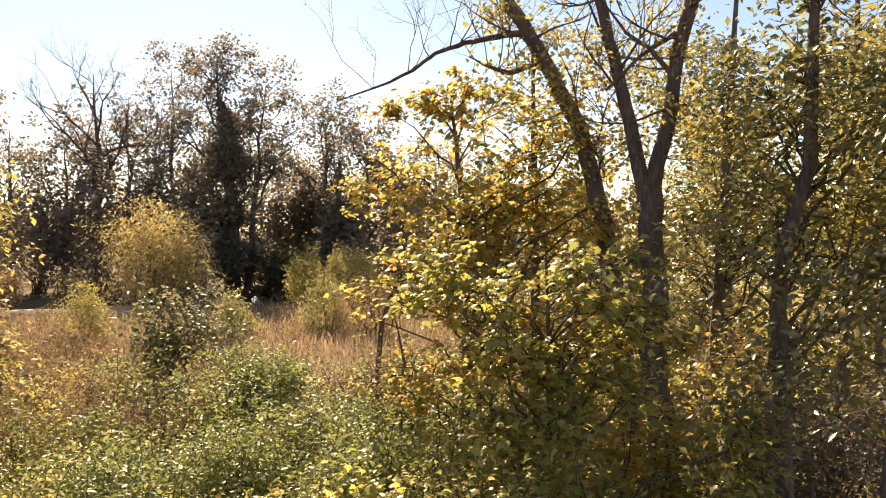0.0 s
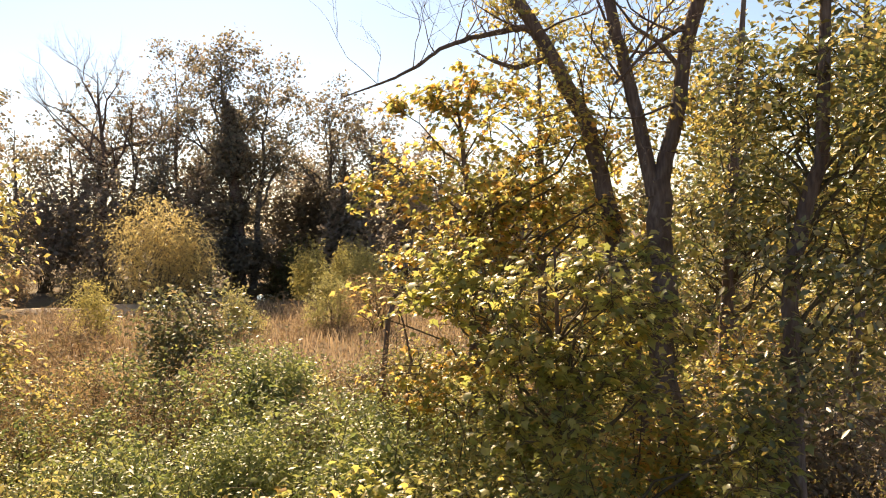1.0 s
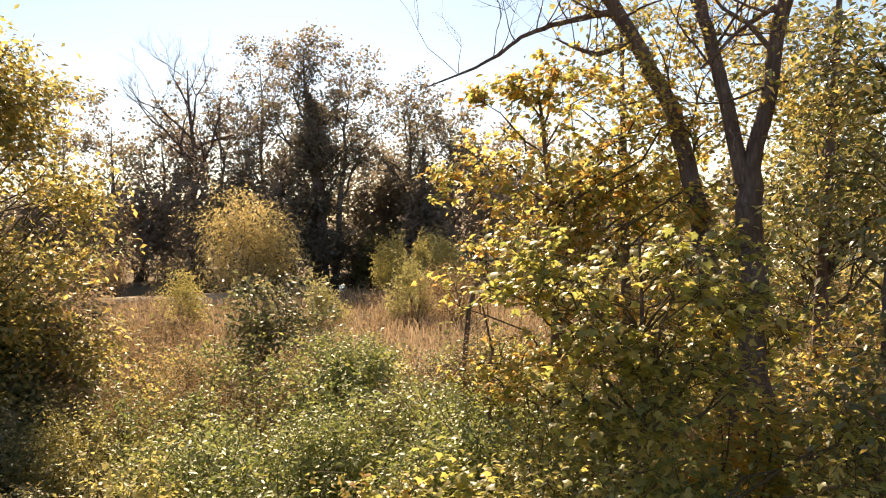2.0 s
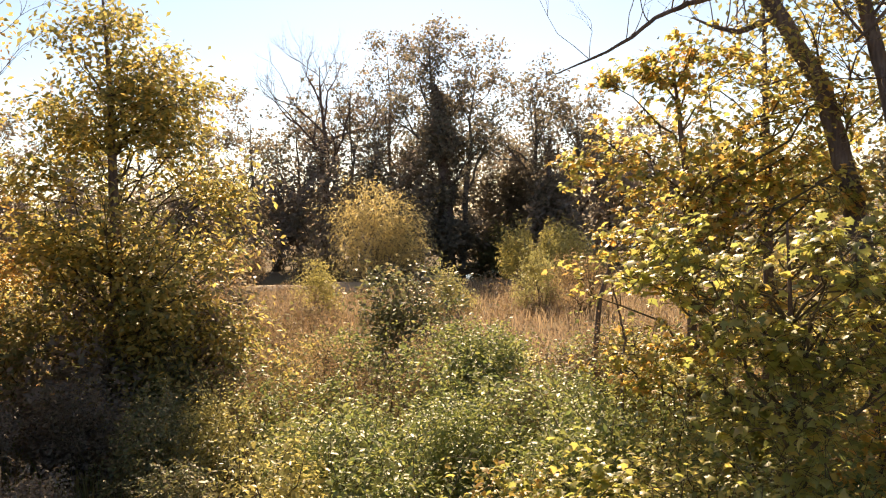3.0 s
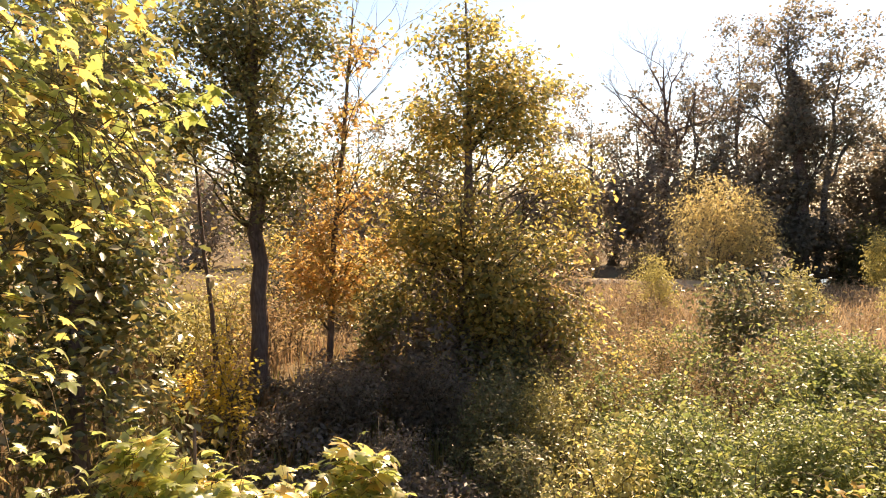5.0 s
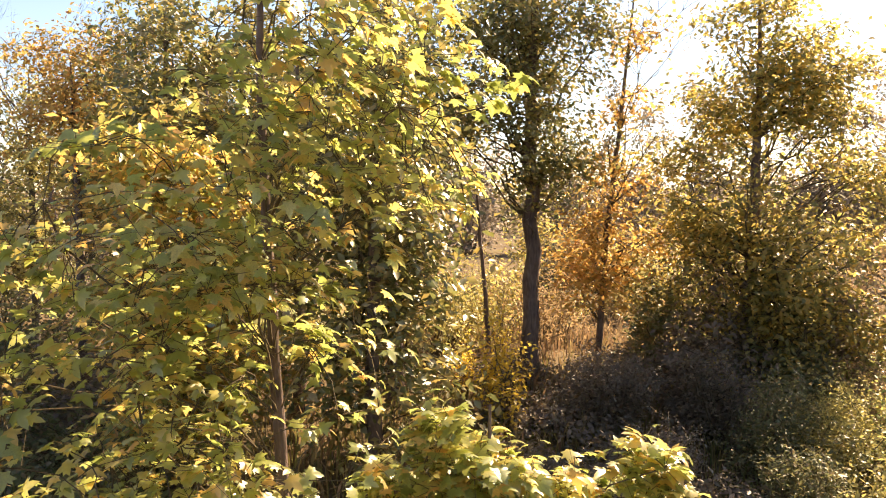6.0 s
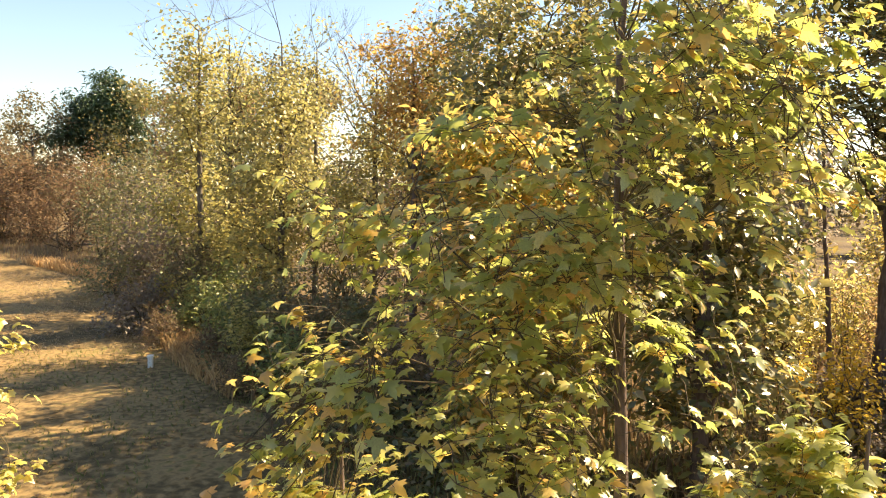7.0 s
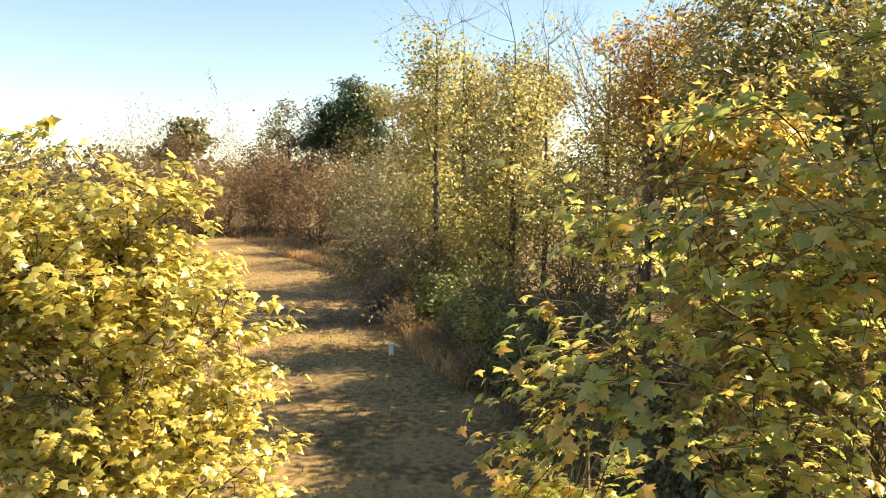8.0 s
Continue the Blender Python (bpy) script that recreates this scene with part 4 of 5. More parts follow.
# ---- gold tree group ----
tree("gold_tree", "broad dense tree with gold and olive autumn leaves", [(*spot(-9.4, 11.8), 0.15), (-9.4, 11.8, 3.5, 0.11), (-9.35, 11.8, 6.0, 0.05), (-9.4, 11.77, 8.2, 0.012)],
     [(-9.2, 11.9, 5.2, 1.4, 1.0, 1.2), (-8.5, 12.4, 5.7, 1.0, 0.8, 1.0), (-9.3, 11.9, 6.5, 0.9, 0.7, 0.8), (-9.4, 11.8, 7.4, 0.9, 0.7, 0.6), (-10.0, 11.4, 7.2, 0.6, 0.5, 0.7), (-8.7, 12.3, 6.7, 0.8, 0.6, 0.5), (-8.1, 12.6, 6.2, 0.6, 0.5, 0.4), (-10.4, 10.9, 4.7, 0.8, 0.7, 0.6), (-7.8, 12.9, 4.5, 0.9, 0.7, 0.6), (-8.0, 12.8, 3.5, 0.9, 0.7, 0.9),
      (-9.3, 11.7, 3.5, 1.5, 1.2, 1.2), (-10.2, 11.1, 3.6, 1.0, 0.8, 1.0), (-9.9, 11.2, 2.2, 1.3, 1.0, 1.2), (-8.7, 12.0, 2.2, 1.3, 1.0, 1.2), (-7.9, 12.5, 1.9, 0.9, 0.7, 1.1), (-9.2, 11.2, 1.1, 1.5, 0.8, 0.9), (-8.2, 11.5, 2.9, 1.0, 0.7, 1.2), (-8.6, 12.3, 4.9, 1.1, 0.8, 0.8), (-9.9, 11.4, 5.7, 0.9, 0.8, 0.7), (-9.0, 12.0, 6.1, 1.1, 0.8, 0.8)], 1500, 9, 0.13, OVAL_LEAF, GOLD, 91, 0.3, droop=0.5, layer=0.42, split=9)
# dark thickets added inside the crown to imitate its shaded core
for k, (x, y, r, h) in enumerate([(-10.0, 11.6, 1.2, 3.6), (-9.2, 12.2, 1.0, 4.6), (-8.3, 12.7, 0.9, 3.0), (-10.7, 11.1, 0.9, 2.6), (-9.4, 10.6, 1.3, 1.9), (-8.3, 11.3, 1.1, 1.7)]):
    bush("core_shade_thicket", "thicket added to darken the gold tree's core, shade in its colour", x, y, r, r * 0.9, h, 1500, 0.14, OVAL_LEAF, (SHADE_BRUSH, SHRUB_DARK)[k % 2], 700 + k, group="shaded thickets", lumps=12)
tree("orange_tree", "slender tree with glowing orange leaves", [(*spot(-11.7, 10.3), 0.07), (-11.66, 10.33, 2.9, 0.06), (-11.5, 10.5, 5.2, 0.045), (-11.34, 10.68, 7.9, 0.015)],
     [(-11.7, 10.3, 2.3, 1.0, 0.9, 0.8), (-11.5, 10.5, 3.3, 1.1, 0.9, 0.8), (-11.6, 10.4, 4.4, 0.8, 0.8, 0.7), (-11.5, 10.6, 5.6, 0.5, 0.5, 0.6), (-11.4, 10.7, 7.0, 0.6, 0.6, 0.6)], 260, 13, 0.125, OVAL_LEAF, ORANGE, 92, 0.2, droop=0.6, bare=9)
tree("dark_tree", "dark-trunked tree with dull green leaves", [(*spot(-12.1, 8.85), 0.17), (-12.1, 8.85, 3.5, 0.14), (-12.17, 8.85, 6.5, 0.11), (-12.1, 8.9, 9.5, 0.04)],
     [(-12.2, 8.7, 6.8, 1.6, 1.3, 1.6), (-12.0, 8.9, 4.3, 0.9, 0.8, 0.7), (-13.0, 8.0, 7.2, 1.1, 1.0, 1.3), (-11.4, 9.6, 7.0, 1.0, 0.9, 1.2), (-11.9, 9.2, 4.8, 0.9, 0.8, 0.9), (-12.9, 8.0, 5.4, 0.8, 0.8, 1.2), (-12.2, 8.8, 8.0, 1.3, 1.2, 1.2), (-12.0, 9.0, 5.6, 1.2, 1.1, 1.2)], 760, 13, 0.125, OVAL_LEAF, OAK, 93, 0.3, droop=0.5, layer=0.42)
tree("dark_tree", "dark-trunked tree with dull green leaves", [(*spot(-12.64, 6.2), 0.16), (-12.64, 6.2, 3, 0.13), (-12.8, 6.1, 8.5, 0.04)],
     [(-12.8, 6.0, 6.2, 1.6, 1.4, 1.8), (-13.4, 5.2, 4.4, 1.0, 1.0, 0.9)], 320, 13, 0.125, OVAL_LEAF, OAK, 94, 0.25, droop=0.5, layer=0.5)
tree("bare_sapling", "thin leaning bare sapling among weeds", [(*spot(-13.4, 8.8), 0.06), (-13.45, 8.77, 1.6, 0.05), (-13.54, 8.64, 3.4, 0.035), (-13.6, 8.5, 5.5, 0.02)], [], 0, 0, 0, None, None, 95, sides=7)
bush("yellow_weed", "bright yellow leafy weed at the foot of the trees", -10.35, 7.0, 0.5, 0.45, 2.0, 700, 0.09, OVAL_LEAF, YELLOW, 96)
bush("yellow_weed", "yellow leafy weed at the foot of the trees", -11.9, 7.2, 0.4, 0.4, 0.9, 300, 0.08, OVAL_LEAF, YELLOW, 97)
for k, (x, y, h) in enumerate([(-15.0, 19.5, 2.6), (-17.5, 18.0, 3.0), (-20.0, 16.5, 3.0), (-22.5, 17.5, 3.6), (-13.4, 21.5, 2.4), (-18.5, 22.0, 3.4), (-21.5, 11.0, 3.0), (-19.0, 9.0, 2.4)]):
    bush("thicket", "brown and olive thicket behind the trees", x, y, 1.8, 1.4, h, 1500, 0.16, OVAL_LEAF, (RUSSET, OLIVE, DULL, GOLD)[k % 4], 580 + k, group="thickets behind the trees")
rng = np.random.default_rng(44)
for k in range(22):
    x, y = rng.uniform(-22, -9.5), rng.uniform(9.5, 22)
    if math.hypot(x + 9.2, y - 11.8) > 1.8:
        bush("weed_bush", "thin brown and olive weeds behind the trees", x, y, 1.0, 0.9, rng.uniform(0.9, 1.8), 420, 0.13, LONG_LEAF, (OLIVE, WEED, RUSSET)[k % 3], 500 + k, up=0.2, droop=-0.3, group="weeds behind the trees")
for k in range(12):
    x, y = -13.2 - 0.45 * k + rng.uniform(-0.5, 0.5), 7.4 + (k * 1.9) % 4.4
    bush("weed_bush", "thin leafy brush between the dark trunks", x, y, 0.8, 0.7, rng.uniform(1.3, 2.4), 420, 0.1, OVAL_LEAF, (OLIVE, GOLD, RUSSET)[k % 3], 640 + k, group="weeds behind the trees")
bush("brush", "thin grey-green brush behind the trees", -14.5, 8.2, 1.3, 1.0, 1.9, 900, 0.08, OVAL_LEAF, OLIVE, 98)

# dark brush laid where the ground is only shaded by the tree
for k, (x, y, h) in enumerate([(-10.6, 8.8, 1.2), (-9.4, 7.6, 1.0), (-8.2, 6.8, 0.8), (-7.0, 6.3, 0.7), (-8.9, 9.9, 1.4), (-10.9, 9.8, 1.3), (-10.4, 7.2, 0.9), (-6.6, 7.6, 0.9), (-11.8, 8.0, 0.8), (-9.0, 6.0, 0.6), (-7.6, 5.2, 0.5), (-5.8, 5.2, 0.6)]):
    bush("shade_brush", "brush standing for the dark shade on the ground below the gold tree", x, y, 1.0, 0.9, 0.65 * h, 800, 0.1, OVAL_LEAF, SHADE_BRUSH, 540 + k, group="dead brush")
for k, (x, y, h) in enumerate([(-17.6, -2.8, 0.8), (-19.6, -4.0, 0.9), (-15.4, -1.8, 0.8), (-22.0, -5.2, 1.0), (-13.2, -0.6, 0.7), (-25.0, -5.8, 0.9)]):
    bush("dry_weed", "low reddish-brown dry weeds on the trail's edge", x, y, 1.0, 0.6, h, 700, 0.1, LONG_LEAF, WEED, 560 + k, up=0.2, droop=-0.4, group="dry weeds")

# ---- near maples ----
EYE = (-0.4, -0.2, 4.0)
tree("maple", "leafy maple with broad green and yellow leaves close by", [(*spot(-5.4, 1.5), 0.06), (-5.35, 1.5, 2, 0.045), (-5.3, 1.35, 4.2, 0.03), (-5.1, 1.3, 6.6, 0.01)],
     [(-4.85, 1.3, 4.7, 0.7, 1.2, 1.3), (-5.0, 0.4, 3.5, 0.7, 0.9, 0.9), (-4.7, 1.0, 2.8, 0.7, 0.9, 0.8), (-4.9, 1.6, 5.9, 0.75, 1.0, 0.8), (-4.5, 2.4, 4.5, 0.4, 0.5, 0.45), (-4.55, 2.1, 5.2, 0.45, 0.55, 0.45), (-4.8, 0.5, 2.2, 0.8, 0.7, 0.6), (-4.9, 1.0, 3.9, 0.7, 1.2, 1.1), (-4.75, 1.6, 3.2, 0.5, 0.5, 0.6), (-5.2, -0.4, 2.9, 0.6, 0.5, 0.5), (-5.2, -0.2, 3.7, 0.5, 0.5, 0.7), (-5.3, -0.5, 2.1, 0.6, 0.6, 0.6), (-4.5, 2.0, 4.0, 0.4, 0.5, 0.4), (-5.5, -0.75, 2.6, 0.45, 0.35, 0.45)],
     430, 5.8, 0.112, MAPLE_LEAF, MAPLE_GREEN, 101, 0.24, thick=0.012, up=0.6, droop=0.6, layer=0.34, sprays=3, hang=0.7, stray=0.6, singles=300, toward=EYE)
tree("maple", "low maple with pale shining leaves", [(*spot(-4.8, 2.9), 0.04), (-4.8, 2.85, 1.2, 0.03), (-4.75, 2.8, 2.5, 0.01)],
     [(-4.75, 2.85, 1.8, 0.6, 0.75, 0.6), (-4.5, 3.2, 1.5, 0.5, 0.5, 0.5), (-5.0, 2.3, 1.7, 0.5, 0.5, 0.5), (-4.7, 2.7, 2.1, 0.5, 0.7, 0.4), (-4.4, 3.4, 1.9, 0.4, 0.4, 0.45), (-4.1, 3.7, 1.9, 0.4, 0.4, 0.4), (-4.9, 2.6, 2.3, 0.4, 0.5, 0.35)], 210, 8, 0.14, MAPLE_LEAF, MAPLE_GREEN, 102, 0.18, stray=0.7, thick=0.012, sprays=4, up=1.0, droop=0.2, singles=150, toward=EYE)
tree("maple", "low maple with green and a few orange leaves", [(*spot(-5.75, -0.3), 0.04), (-5.75, -0.3, 1.2, 0.03), (-5.7, -0.35, 2.3, 0.01)],
     [(-5.7, -0.3, 1.7, 0.6, 0.6, 0.6), (-5.4, 0.4, 1.6, 0.6, 0.6, 0.6), (-5.2, 1.2, 1.5, 0.6, 0.6, 0.6)], 110, 8, 0.14, MAPLE_LEAF, MAPLE_GREEN, 103, 0.18, stray=0.7, thick=0.012, sprays=4, up=0.9, droop=0.2, singles=100, toward=EYE)
tree("maple", "sunlit maple thick with pale yellow-green leaves", [(*spot(-5.9, -3.7), 0.08), (-5.9, -3.7, 2, 0.05), (-5.95, -3.7, 3.6, 0.01)],
     [(-5.8, -3.8, 2.7, 0.95, 1.15, 1.2), (-5.85, -2.95, 2.1, 0.75, 0.65, 0.75), (-5.9, -3.6, 1.6, 0.9, 1.2, 0.9), (-5.8, -3.5, 3.6, 0.6, 0.65, 0.5), (-6.0, -3.0, 3.2, 0.35, 0.35, 0.4), (-5.8, -4.2, 2.4, 0.9, 1.0, 1.4), (-5.7, -4.3, 3.4, 0.7, 0.8, 0.7), (-5.8, -3.3, 2.3, 0.8, 0.9, 1.0), (-5.8, -4.3, 4.0, 0.3, 0.4, 0.35), (-5.3, -3.6, 2.6, 0.4, 0.9, 1.0), (-5.3, -3.3, 1.7, 0.5, 0.8, 0.8), (-5.35, -4.2, 3.2, 0.4, 0.8, 0.8)],
     760, 13.5, 0.082, MAPLE_LEAF, MAPLE_LIGHT, 104, 0.18, thick=0.018, up=0.8, droop=0.35, layer=0.45, sprays=4, rest=STAR_LEAF, hang=0.6, singles=300, toward=EYE)

# trees added mostly out of sight behind the maple, to shadow the trail
for k, (x, y, top, r, mat) in enumerate([(-15.0, 2.8, 8.6, 1.6, OAK), (-17.2, 3.4, 8.0, 1.5, OAK), (-16.5, 5.0, 9.0, 1.6, OAK), (-19.0, 3.0, 8.8, 1.6, OAK), (-12.6, 2.9, 6.6, 1.2, GOLD), (-10.5, 1.9, 5.4, 1.2, MAPLE_YELLOW), (-9.4, 4.2, 7.2, 1.4, OAK), (-13.2, 4.6, 7.8, 1.5, OAK)]):
    tree("shade_tree", "slim tree with yellowing leaves, added behind the near maple to shade the trail", [(*spot(x, y), 0.11), (x, y, top * 0.5, 0.08), (x, y, top * 0.85, 0.02)], [(x, y, top * 0.72, r, r, top * 0.25), (x, y, top * 0.48, r * 1.1, r, top * 0.22), (x, y, top * 0.25, r, r, top * 0.2)], 420 if k != 7 else 200, 18 if k < 6 else 14, 0.15, OVAL_LEAF, mat, 190 + k, 0.26, droop=0.5, layer=0.5, group="slim trees")

# ---- beyond the near maples: aspens, orange trees, dead tops ----
for k, (x, y, top, r) in enumerate([(-23.0, -3.75, 8.8, 1.3), (-27.2, -3.4, 9.4, 1.5), (-22.2, -1.5, 8.4, 1.3), (-27.0, -0.6, 9.2, 1.6), (-23.2, 1.1, 8.0, 1.5), (-21.0, 3.6, 7.2, 1.5), (-20.5, 6.0, 7.2, 1.6)]):
    tree("aspen", "slender aspen with small pale yellow-green leaves", [(*spot(x, y), 0.1), (x, y, top * 0.5, 0.07), (x + 0.1, y, top * 0.9, 0.015)],
         [(x, y, top * 0.8, r * 0.7, r * 0.7, top * 0.17), (x + 0.2, y - 0.2, top * 0.6, r, r, top * 0.18), (x, y - 0.35, top * 0.42, r * 1.1, r * 1.1, top * 0.15), (x + 0.3, y, top * 0.25, r * 0.9, r * 0.9, top * 0.12)], 300 if k < 5 else 160, 12, 0.12, WIDE_LEAF, ASPEN if k < 5 else OAK, 110 + k, 0.34, GREY_BARK, bare=8, group="aspens", split=8)
tree("autumn_tree", "tree with orange-brown autumn leaves", [(*spot(-25.4, 2.4), 0.14), (-25.4, 2.4, 4, 0.1), (-25.4, 2.4, 8.2, 0.02)], [(-25.4, 2.4, 6.0, 1.7, 1.7, 2.2), (-25, 3.6, 4.5, 1.5, 1.5, 1.6)], 110, 22, 0.12, WIDE_LEAF, GOLD, 120, 0.35)
tree("autumn_tree", "tree with orange autumn leaves", [(*spot(-24.5, 5.0), 0.14), (-24.5, 5.0, 4, 0.1), (-24.5, 5.0, 9.0, 0.02)], [(-24.5, 5.0, 6.4, 1.8, 1.8, 2.3)], 90, 22, 0.12, WIDE_LEAF, RUSSET, 121, 0.35)
tree("autumn_tree", "tree with golden autumn leaves", [(*spot(-22.5, 8.2), 0.14), (-22.5, 8.2, 4, 0.1), (-22.5, 8.2, 9.5, 0.02)], [(-22.5, 8.2, 6.4, 1.9, 1.9, 2.6)], 90, 22, 0.12, WIDE_LEAF, GOLD, 122, 0.35)
tree("autumn_tree", "tree with orange and gold leaves behind the near maple", [(*spot(-18.5, 1.7), 0.1), (-18.5, 1.7, 4, 0.07), (-18.5, 1.6, 6.8, 0.015)], [(-18.5, 1.3, 7.0, 1.0, 1.2, 0.8), (-18.4, 2.6, 7.2, 1.0, 1.0, 0.9), (-18.5, 1.6, 6.1, 1.4, 1.5, 0.9), (-18.4, 1.9, 5.0, 1.4, 1.5, 1.0), (-18.4, 2.2, 3.8, 1.3, 1.4, 1.0)], 300, 14, 0.12, OVAL_LEAF, ORANGE, 126, 0.3, layer=0.5)
tree("autumn_tree", "tree with brown-green autumn leaves", [(*spot(-24, 13), 0.14), (-24, 13, 4, 0.1), (-24, 13, 9.0, 0.02)], [(-24, 13, 5.6, 2.0, 2.0, 2.8)], 90, 22, 0.14, WIDE_LEAF, DULL, 123, 0.4)
bare_tree("dead_tree", "leafless dead tree with dark branches above the aspens", -37.5, 2.8, 12.2, 0.2, 124, 4, 0.5, bark=BARK)
bare_tree("dead_tree", "leafless dead tree with dark branches above the aspens", -37.0, 4.8, 12.0, 0.2, 125, 4, 0.5, bark=BARK)
bush("brush", "thick brown-green brush along the trail", -20.5, -2.9, 1.6, 1.2, 2.2, 2000, 0.11, OVAL_LEAF, SHRUB, 130)
# next two: shadow beside the trail, painted with the darker leaf colour
bush("brush", "brush at the trail's edge, coloured dark for shade", -17.5, -1.6, 1.4, 1.2, 1.9, 1500, 0.11, OVAL_LEAF, SHRUB_DARK, 131)
bush("brush", "brush at the trail's edge, coloured dark for shade", -14.6, 0.4, 1.5, 1.1, 2.0, 1500, 0.11, OVAL_LEAF, SHRUB_DARK, 132)
for k, (x, y, h) in enumerate([(-12.0, 0.3, 1.1), (-13.4, 1.2, 1.6), (-16.2, -0.6, 1.8), (-19.0, -1.6, 2.2), (-18.6, 0.6, 2.4), (-21.5, -5.0, 1.4), (-22.6, -3.8, 2.2), (-26.4, -4.4, 2.6), (-27.6, -7.2, 1.6), (-31.2, -6.0, 3.2), (-36.6, -8.4, 4.2), (-10.5, 1.6, 1.0)]):
    bush("brush", "tangled brown and green brush beside the trail", x, y, 1.4, 1.1, h, 1000, 0.12, OVAL_LEAF, (SHRUB_DARK, SHADE_BRUSH, DULL, SHRUB_DARK)[k % 4], 520 + k, group="trail brush", lumps=11)
bush("brush", "yellow-brown leafy brush along the trail", -24.9, -2.5, 1.7, 1.3, 3.8, 2200, 0.13, OVAL_LEAF, OLIVE, 133)
for k, (x, y, r, h, mat) in enumerate([(-21.4, -3.4, 0.9, 1.5, OLIVE), (-18.6, -2.6, 1.0, 1.6, SHRUB), (-16.6, -1.7, 1.0, 1.5, OLIVE), (-23.8, -4.2, 0.8, 1.2, GOLD), (-14.8, -1.0, 0.9, 1.3, SHRUB), (-26.0, -5.2, 0.8, 1.0, GOLD)]):
    bush("edge_bush", "leafy yellow-green bush on the bank beside the trail", x, y, r, r * 0.8, h, 1300, 0.1, OVAL_LEAF, mat, 740 + k, group="edge bushes")
bush("brush", "brown brush along the trail", -28.5, -5.6, 2.2, 1.8, 4.6, 3000, 0.14, OVAL_LEAF, SHADE_BRUSH, 134)
for k, (x, y, hh) in enumerate([(-27.0, -2.2, 4.2), (-26.6, 0.4, 4.4), (-26.0, 3.0, 4.4), (-30.5, -2.5, 5.0), (-32.5, -5.2, 5.4)]):
    bush("brush", "tall dense brown-green brush behind the aspens", x, y, 1.9, 1.6, hh, 1500, 0.16, OVAL_LEAF, (DULL, SHRUB_DARK, SHADE_BRUSH)[k % 3], 660 + k, group="brush behind the aspens")
bush("brush", "dark thicket at the bend of the trail", -34.5, -7.6, 2.5, 1.9, 5.2, 3600, 0.13, OVAL_LEAF, SHRUB_DARK, 135)
bush("brush", "dark thicket at the bend of the trail", -40, -10.2, 2.9, 2.3, 5.8, 3800, 0.15, OVAL_LEAF, SHRUB_DARK, 136)
bush("brush", "dry orange-brown thicket beside the trail", -44.5, -13.4, 2.9, 2.4, 6.0, 3400, 0.16, OVAL_LEAF, THICKET, 137)
bush("brush", "dry orange-brown thicket at the end of the trail", -49, -22.4, 3.0, 2.6, 5.4, 4200, 0.16, OVAL_LEAF, THICKET, 138)
bush("brush", "dry orange-brown thicket at the end of the trail", -51, -17.6, 2.8, 2.4, 5.2, 4200, 0.16, OVAL_LEAF, THICKET, 139)
bush("brush", "dry orange-brown thicket beyond the trail", -53, -20.0, 3.0, 2.4, 5.6, 3600, 0.16, OVAL_LEAF, THICKET, 143)
for k, (x, y, r, h) in enumerate([(-50.5, -25.4, 2.6, 8.6), (-49.2, -28.2, 2.6, 8.0), (-52.5, -23.0, 2.4, 8.8)]):
    bush("brush", "tall orange-brown leafless thicket at the end of the trail", x, y, r, r, h, 3000, 0.17, LONG_LEAF, THICKET, 720 + k, up=0.2, droop=-0.4, group="end thickets")
bush("brush", "dry grey-brown thicket beyond the trail", -52, -27.0, 3.2, 2.6, 5.0, 3200, 0.17, LONG_LEAF, RUSSET, 140)
tree("pine", "dark green pine standing above the tree line", [(*spot(-58.9, -15.3), 0.3), (-58.9, -15.3, 6, 0.2), (-58.9, -15.3, 11.4, 0.04)],
     [(-58.9, -15.0, 10.6, 1.5, 1.5, 1.2), (-58.6, -13.9, 9.2, 2.0, 2.2, 1.5), (-58.6, -16.4, 8.6, 2.0, 2.0, 1.6), (-58.6, -15.0, 6.6, 2.4, 3.2, 2.0), (-58.6, -17.8, 6.8, 1.8, 1.6, 1.5), (-58.6, -15.2, 8.4, 2.0, 2.4, 1.6), (-58.6, -13.2, 7.4, 1.8, 2.0, 1.6)], 520, 20, 0.4, LONG_LEAF, PINE, 141, 0.4)
tree("pine", "smaller dark green tree above the far thickets", [(*spot(-64, -31), 0.3), (-64, -31, 5, 0.2), (-64, -31, 8.8, 0.04)],
     [(-64, -31, 7.8, 1.6, 1.7, 0.9), (-64, -30, 6.8, 1.8, 2.0, 1.0), (-64, -32, 6.4, 1.8, 1.8, 1.2)], 110, 16, 0.36, WIDE_LEAF, SHRUB_DARK, 142, 0.4)
for k, (x, y, top, r, mat) in enumerate([(-57, -19.6, 8.8, 2.2, DULL), (-56, -11.5, 10.2, 2.6, OAK), (-54, -8, 10.5, 2.8, RUSSET), (-50, -5.5, 9.5, 2.4, OAK), (-46, -3.5, 9.5, 2.4, RUSSET), (-42, -1.0, 9.5, 2.4, DULL), (-66, -24.5, 6.4, 2.2, RUSSET),
                                      (-67, -35, 6.0, 2.4, DULL), (-66, -39, 5.8, 2.6, OAK), (-64, -44, 5.8, 3, DULL), (-62, -21.8, 8.2, 2.0, RUSSET), (-40, 8, 11, 2.6, DULL), (-36, 12, 10.5, 2.6, RUSSET), (-34, 17, 10.5, 2.6, OAK)]):
    bare_tree("woodland_tree", "woodland tree with dull green and brown leaves", x, y, top, 0.22, 150 + k, 3, 0.65, (0, 0), 4200 if k < 6 else 2200 if k > 10 else 1300, (mat if k < 6 or k > 10 else DULL), 0.19, 0.22, 8, 0.34, fine=0.55)

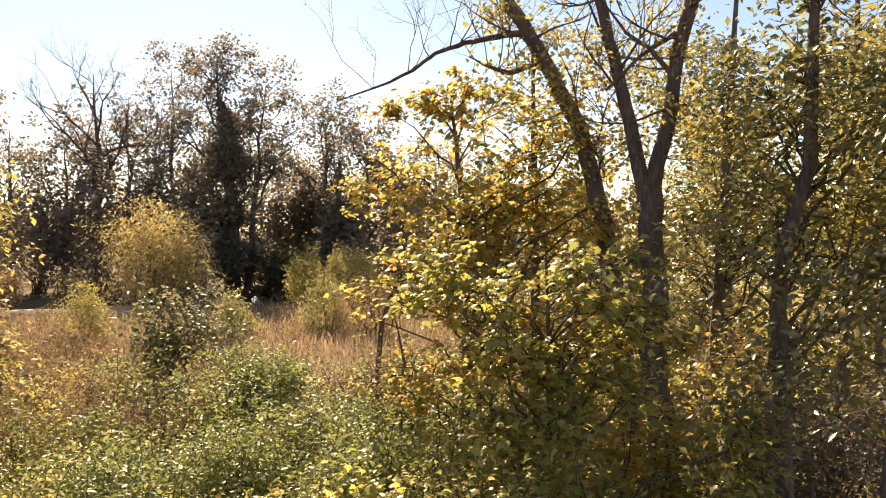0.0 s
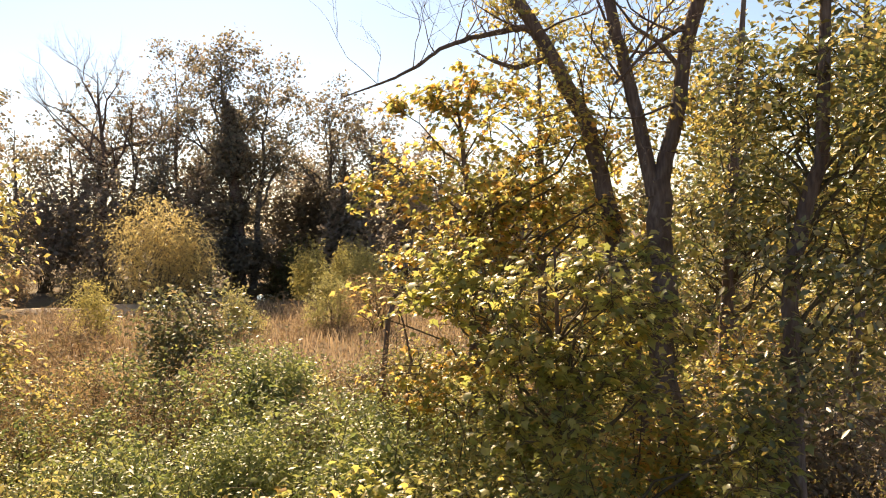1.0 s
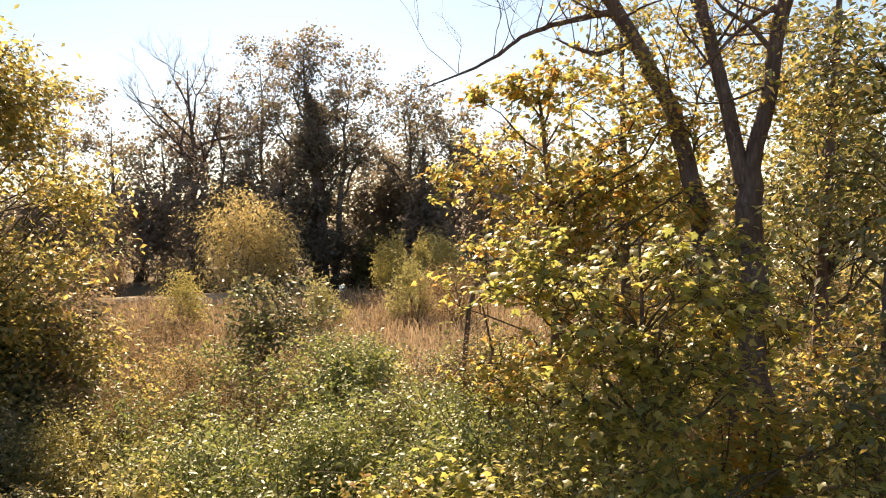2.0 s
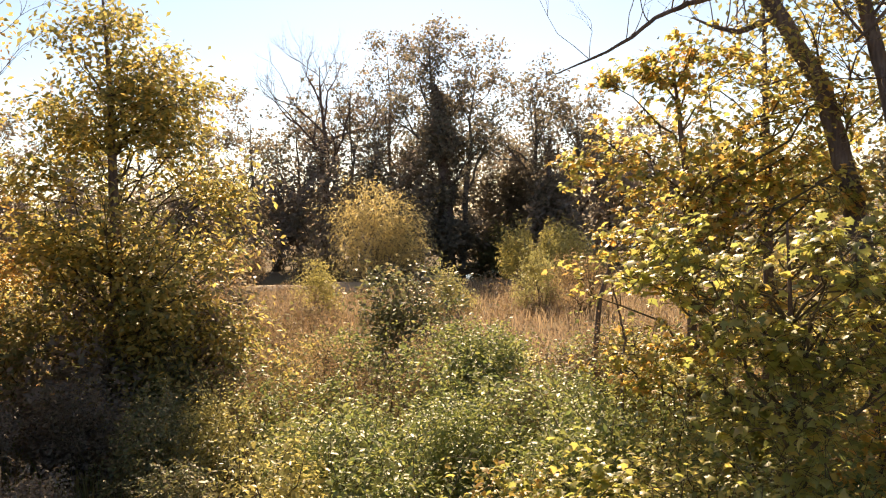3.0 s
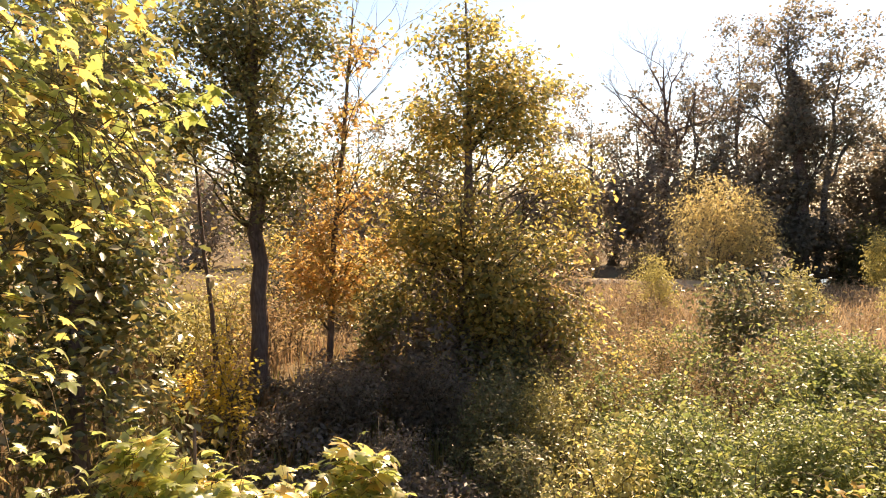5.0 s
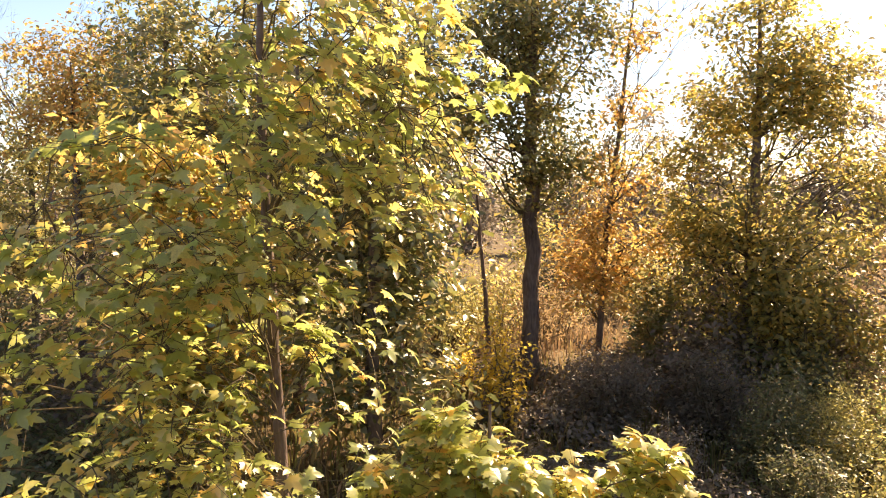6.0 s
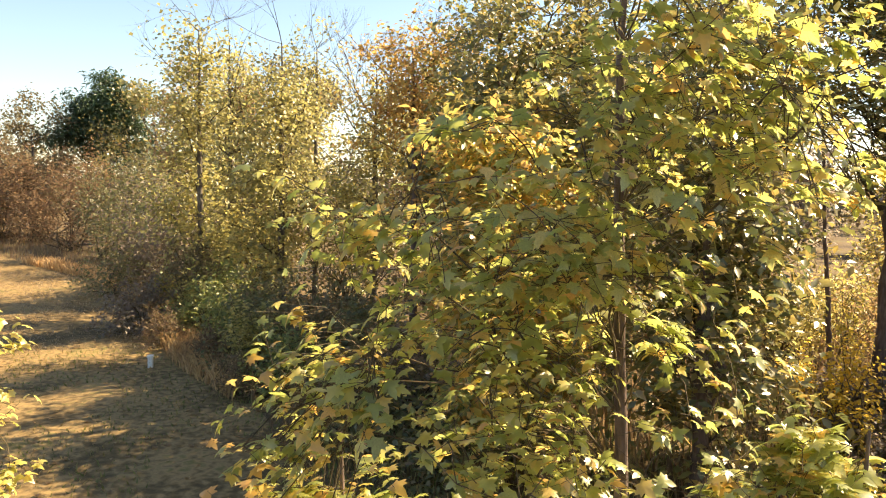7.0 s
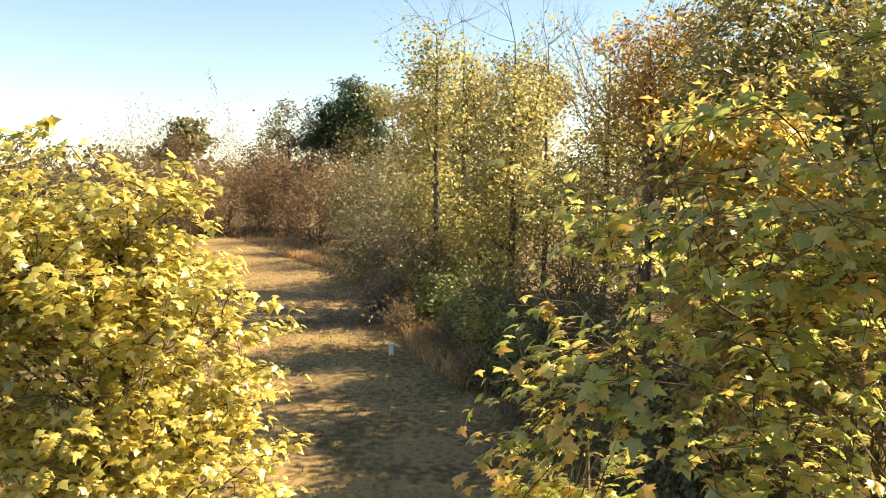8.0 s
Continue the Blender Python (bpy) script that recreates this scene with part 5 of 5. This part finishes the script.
# ---- marker post ----
post = tagged(new("marker_post"), "short weathered white marker post beside the trail", "post")
post.location = spot(-17.36, -3.95)
WHITE, wn_, wl_, wb_ = material("white_paint")
wtx, wrp = wn_.new("ShaderNodeTexNoise"), ramp(wn_, [(0.35, (0.55, 0.55, 0.5)), (0.6, (0.8, 0.8, 0.78))])
wtx.inputs["Scale"].default_value = 12
wl_.new(wtx.outputs["Fac"], wrp.inputs[0])
wl_.new(wrp.outputs[0], wb_.inputs["Base Color"])
wb_.inputs["Roughness"].default_value = 0.6


def box_mesh(name, sx, sy, z0, z1, bevel=0.006):
    bm = bmesh.new()
    bmesh.ops.create_cube(bm, size=1, matrix=Matrix.Translation((0, 0, (z0 + z1) / 2)) @ Matrix.Diagonal((sx, sy, z1 - z0, 1)))
    bmesh.ops.bevel(bm, geom=list(bm.edges), offset=bevel, segments=2, affect="EDGES")
    me = bpy.data.meshes.new(name)
    bm.to_mesh(me)
    bm.free()
    return me


part("shaft", box_mesh("shaft", 0.1, 0.1, -0.3, 0.24), WHITE, post)
part("cap", box_mesh("cap", 0.13, 0.13, 0.241, 0.28), WHITE, post)


# ---- grasses ----
def blades(name, label, rng, xy, tall, wide, mat, bend=0.35, plume=0.0):
    """Many grass blades as one mesh: each a bent strip of three triangles."""
    n = len(xy)
    h = tall * rng.uniform(0.5, 1.2, n)
    a = rng.uniform(0, 2 * np.pi, n)
    side = np.stack([np.cos(a), np.sin(a), np.zeros(n)], 1) * (wide * rng.uniform(0.6, 1.4, n))[:, None]
    b = rng.uniform(0, 2 * np.pi, n)
    lean = np.stack([np.cos(b), np.sin(b), np.zeros(n)], 1) * (bend * h * rng.uniform(0.2, 1, n))[:, None]
    root = np.column_stack([xy, height(xy[:, 0], xy[:, 1]) - 0.03])
    up = np.array((0, 0, 1.0))
    m = root + up * (h * 0.6)[:, None] + lean * 0.35
    t = root + up * h[:, None] + lean
    k = 0.7 + plume
    v = np.stack([root - side * 0.7, root + side * 0.7, m - side * k, m + side * k, t], 1).reshape(-1, 3)
    f = (np.array([(0, 1, 3), (0, 3, 2), (2, 3, 4)])[None] + (np.arange(n) * 5)[:, None, None]).reshape(-1, 3)
    return tagged(part(name, flat_mesh(name, v, f), mat), label, "grass", kind="stuff")


def scatter(rng, n, x0, x1, y0, y1, keep):
    p = np.column_stack([rng.uniform(x0, x1, n), rng.uniform(y0, y1, n)])
    return p[keep(p[:, 0], p[:, 1])]


def trail_gap(x, y):
    P = trail_at(np.linspace(0, 1, 90))
    d = np.min(np.hypot(x[:, None] - P[None, :, 0], y[:, None] - P[None, :, 1]) - P[None, :, 2] * 0.5, 1)
    return d


rng = np.random.default_rng(9)
dry = lambda x, y: (pond(x, y) < 0.05) & ~((x < -9) & (y > 34.2))
p = scatter(rng, 32000, -30, 10, 13.5, 37, dry)
blades("meadow_grass", "dry tan meadow grass", rng, p, 0.5, 0.012, STRAW, 0.5, plume=0.5)
q = scatter(rng, 900, -28, 8, 13, 40, dry)
hq = rng.uniform(0.4, 1.1, len(q))
i = rng.integers(0, len(q), 46000)
off = rng.normal(size=(len(i), 3)) * np.array((0.28, 0.28, 0.0))
zz = rng.uniform(0.1, 1, len(i)) * hq[i] * np.exp(-2.5 * (off[:, 0] ** 2 + off[:, 1] ** 2))
pl = np.column_stack([q[i] + off[:, :2], height(q[i][:, 0], q[i][:, 1]) + zz])
tagged(part("meadow_weeds", leaves("meadow_weeds", rng, pl, 0.16 * rng.uniform(0.5, 1.3, len(pl)), LONG_LEAF, 0.2, -0.6), WEED), "reddish-brown seeding weeds in the meadow", "weeds", kind="stuff")
p = scatter(rng, 14000, -30, -9, 3.5, 26, lambda x, y: trail_gap(x, y) > 0.5)
blades("field_grass", "dry brown grass behind the trees", rng, p, 0.6, 0.016, WEED, 0.5, plume=0.5)
p = scatter(rng, 26000, -60, -8, -26, 6, lambda x, y: (trail_gap(x, y) > -0.3) & (trail_gap(x, y) < 4.0))
blades("verge_grass", "dry brown grass along the edge of the trail", rng, p, 0.4, 0.012, WEED, plume=0.2)
p = scatter(rng, 90000, -38, -14, -19, -2, lambda x, y: (np.abs(trail_gap(x, y)) < 0.45) & (y > -3.6 + 0.36 * (x + 14) - 1.6))
blades("fringe_grass", "uncut orange-tan dry grass along the trail's edge", rng, p, 0.42, 0.016, FRINGE, 0.7, plume=0.4)
p = scatter(rng, 70000, -34, 10, -15, 1, lambda x, y: (trail_gap(x, y) < 0.2) & (np.sin(x * 1.1 + 2 * np.sin(y)) + np.sin(y * 1.7 + x * 0.4) > -0.9))
blades("mown_grass", "short mown tan grass of the trail", rng, p[p[:, 0] < -19], 0.11, 0.014, STRAW, 0.9)
# near blades: greener, and darker so that the colour holds the trail's shade
blades("mown_grass", "short mown green and tan grass of the trail, darker to stand for shade", rng, p[p[:, 0] >= -19], 0.11, 0.014, GRASS, 0.9)
p = scatter(rng, 44000, -12, 14, -14, 14, lambda x, y: dry(x, y) & (trail_gap(x, y) > -0.2))
blades("undergrowth_grass", "mixed green and tan grass among the shrubs", rng, p, 0.45, 0.012, GRASS, 0.6)
p = scatter(rng, 9000, -40, 8, -18, 14, lambda x, y: dry(x, y))
lz = np.column_stack([p, height(p[:, 0], p[:, 1]) + 0.035])
tagged(part("fallen_leaves", leaves("fallen_leaves", rng, lz, 0.09 * rng.uniform(0.6, 1.3, len(lz)), WIDE_LEAF, 3.0, 0), RUSSET), "brown fallen leaves scattered on the ground", "leaves", kind="stuff")
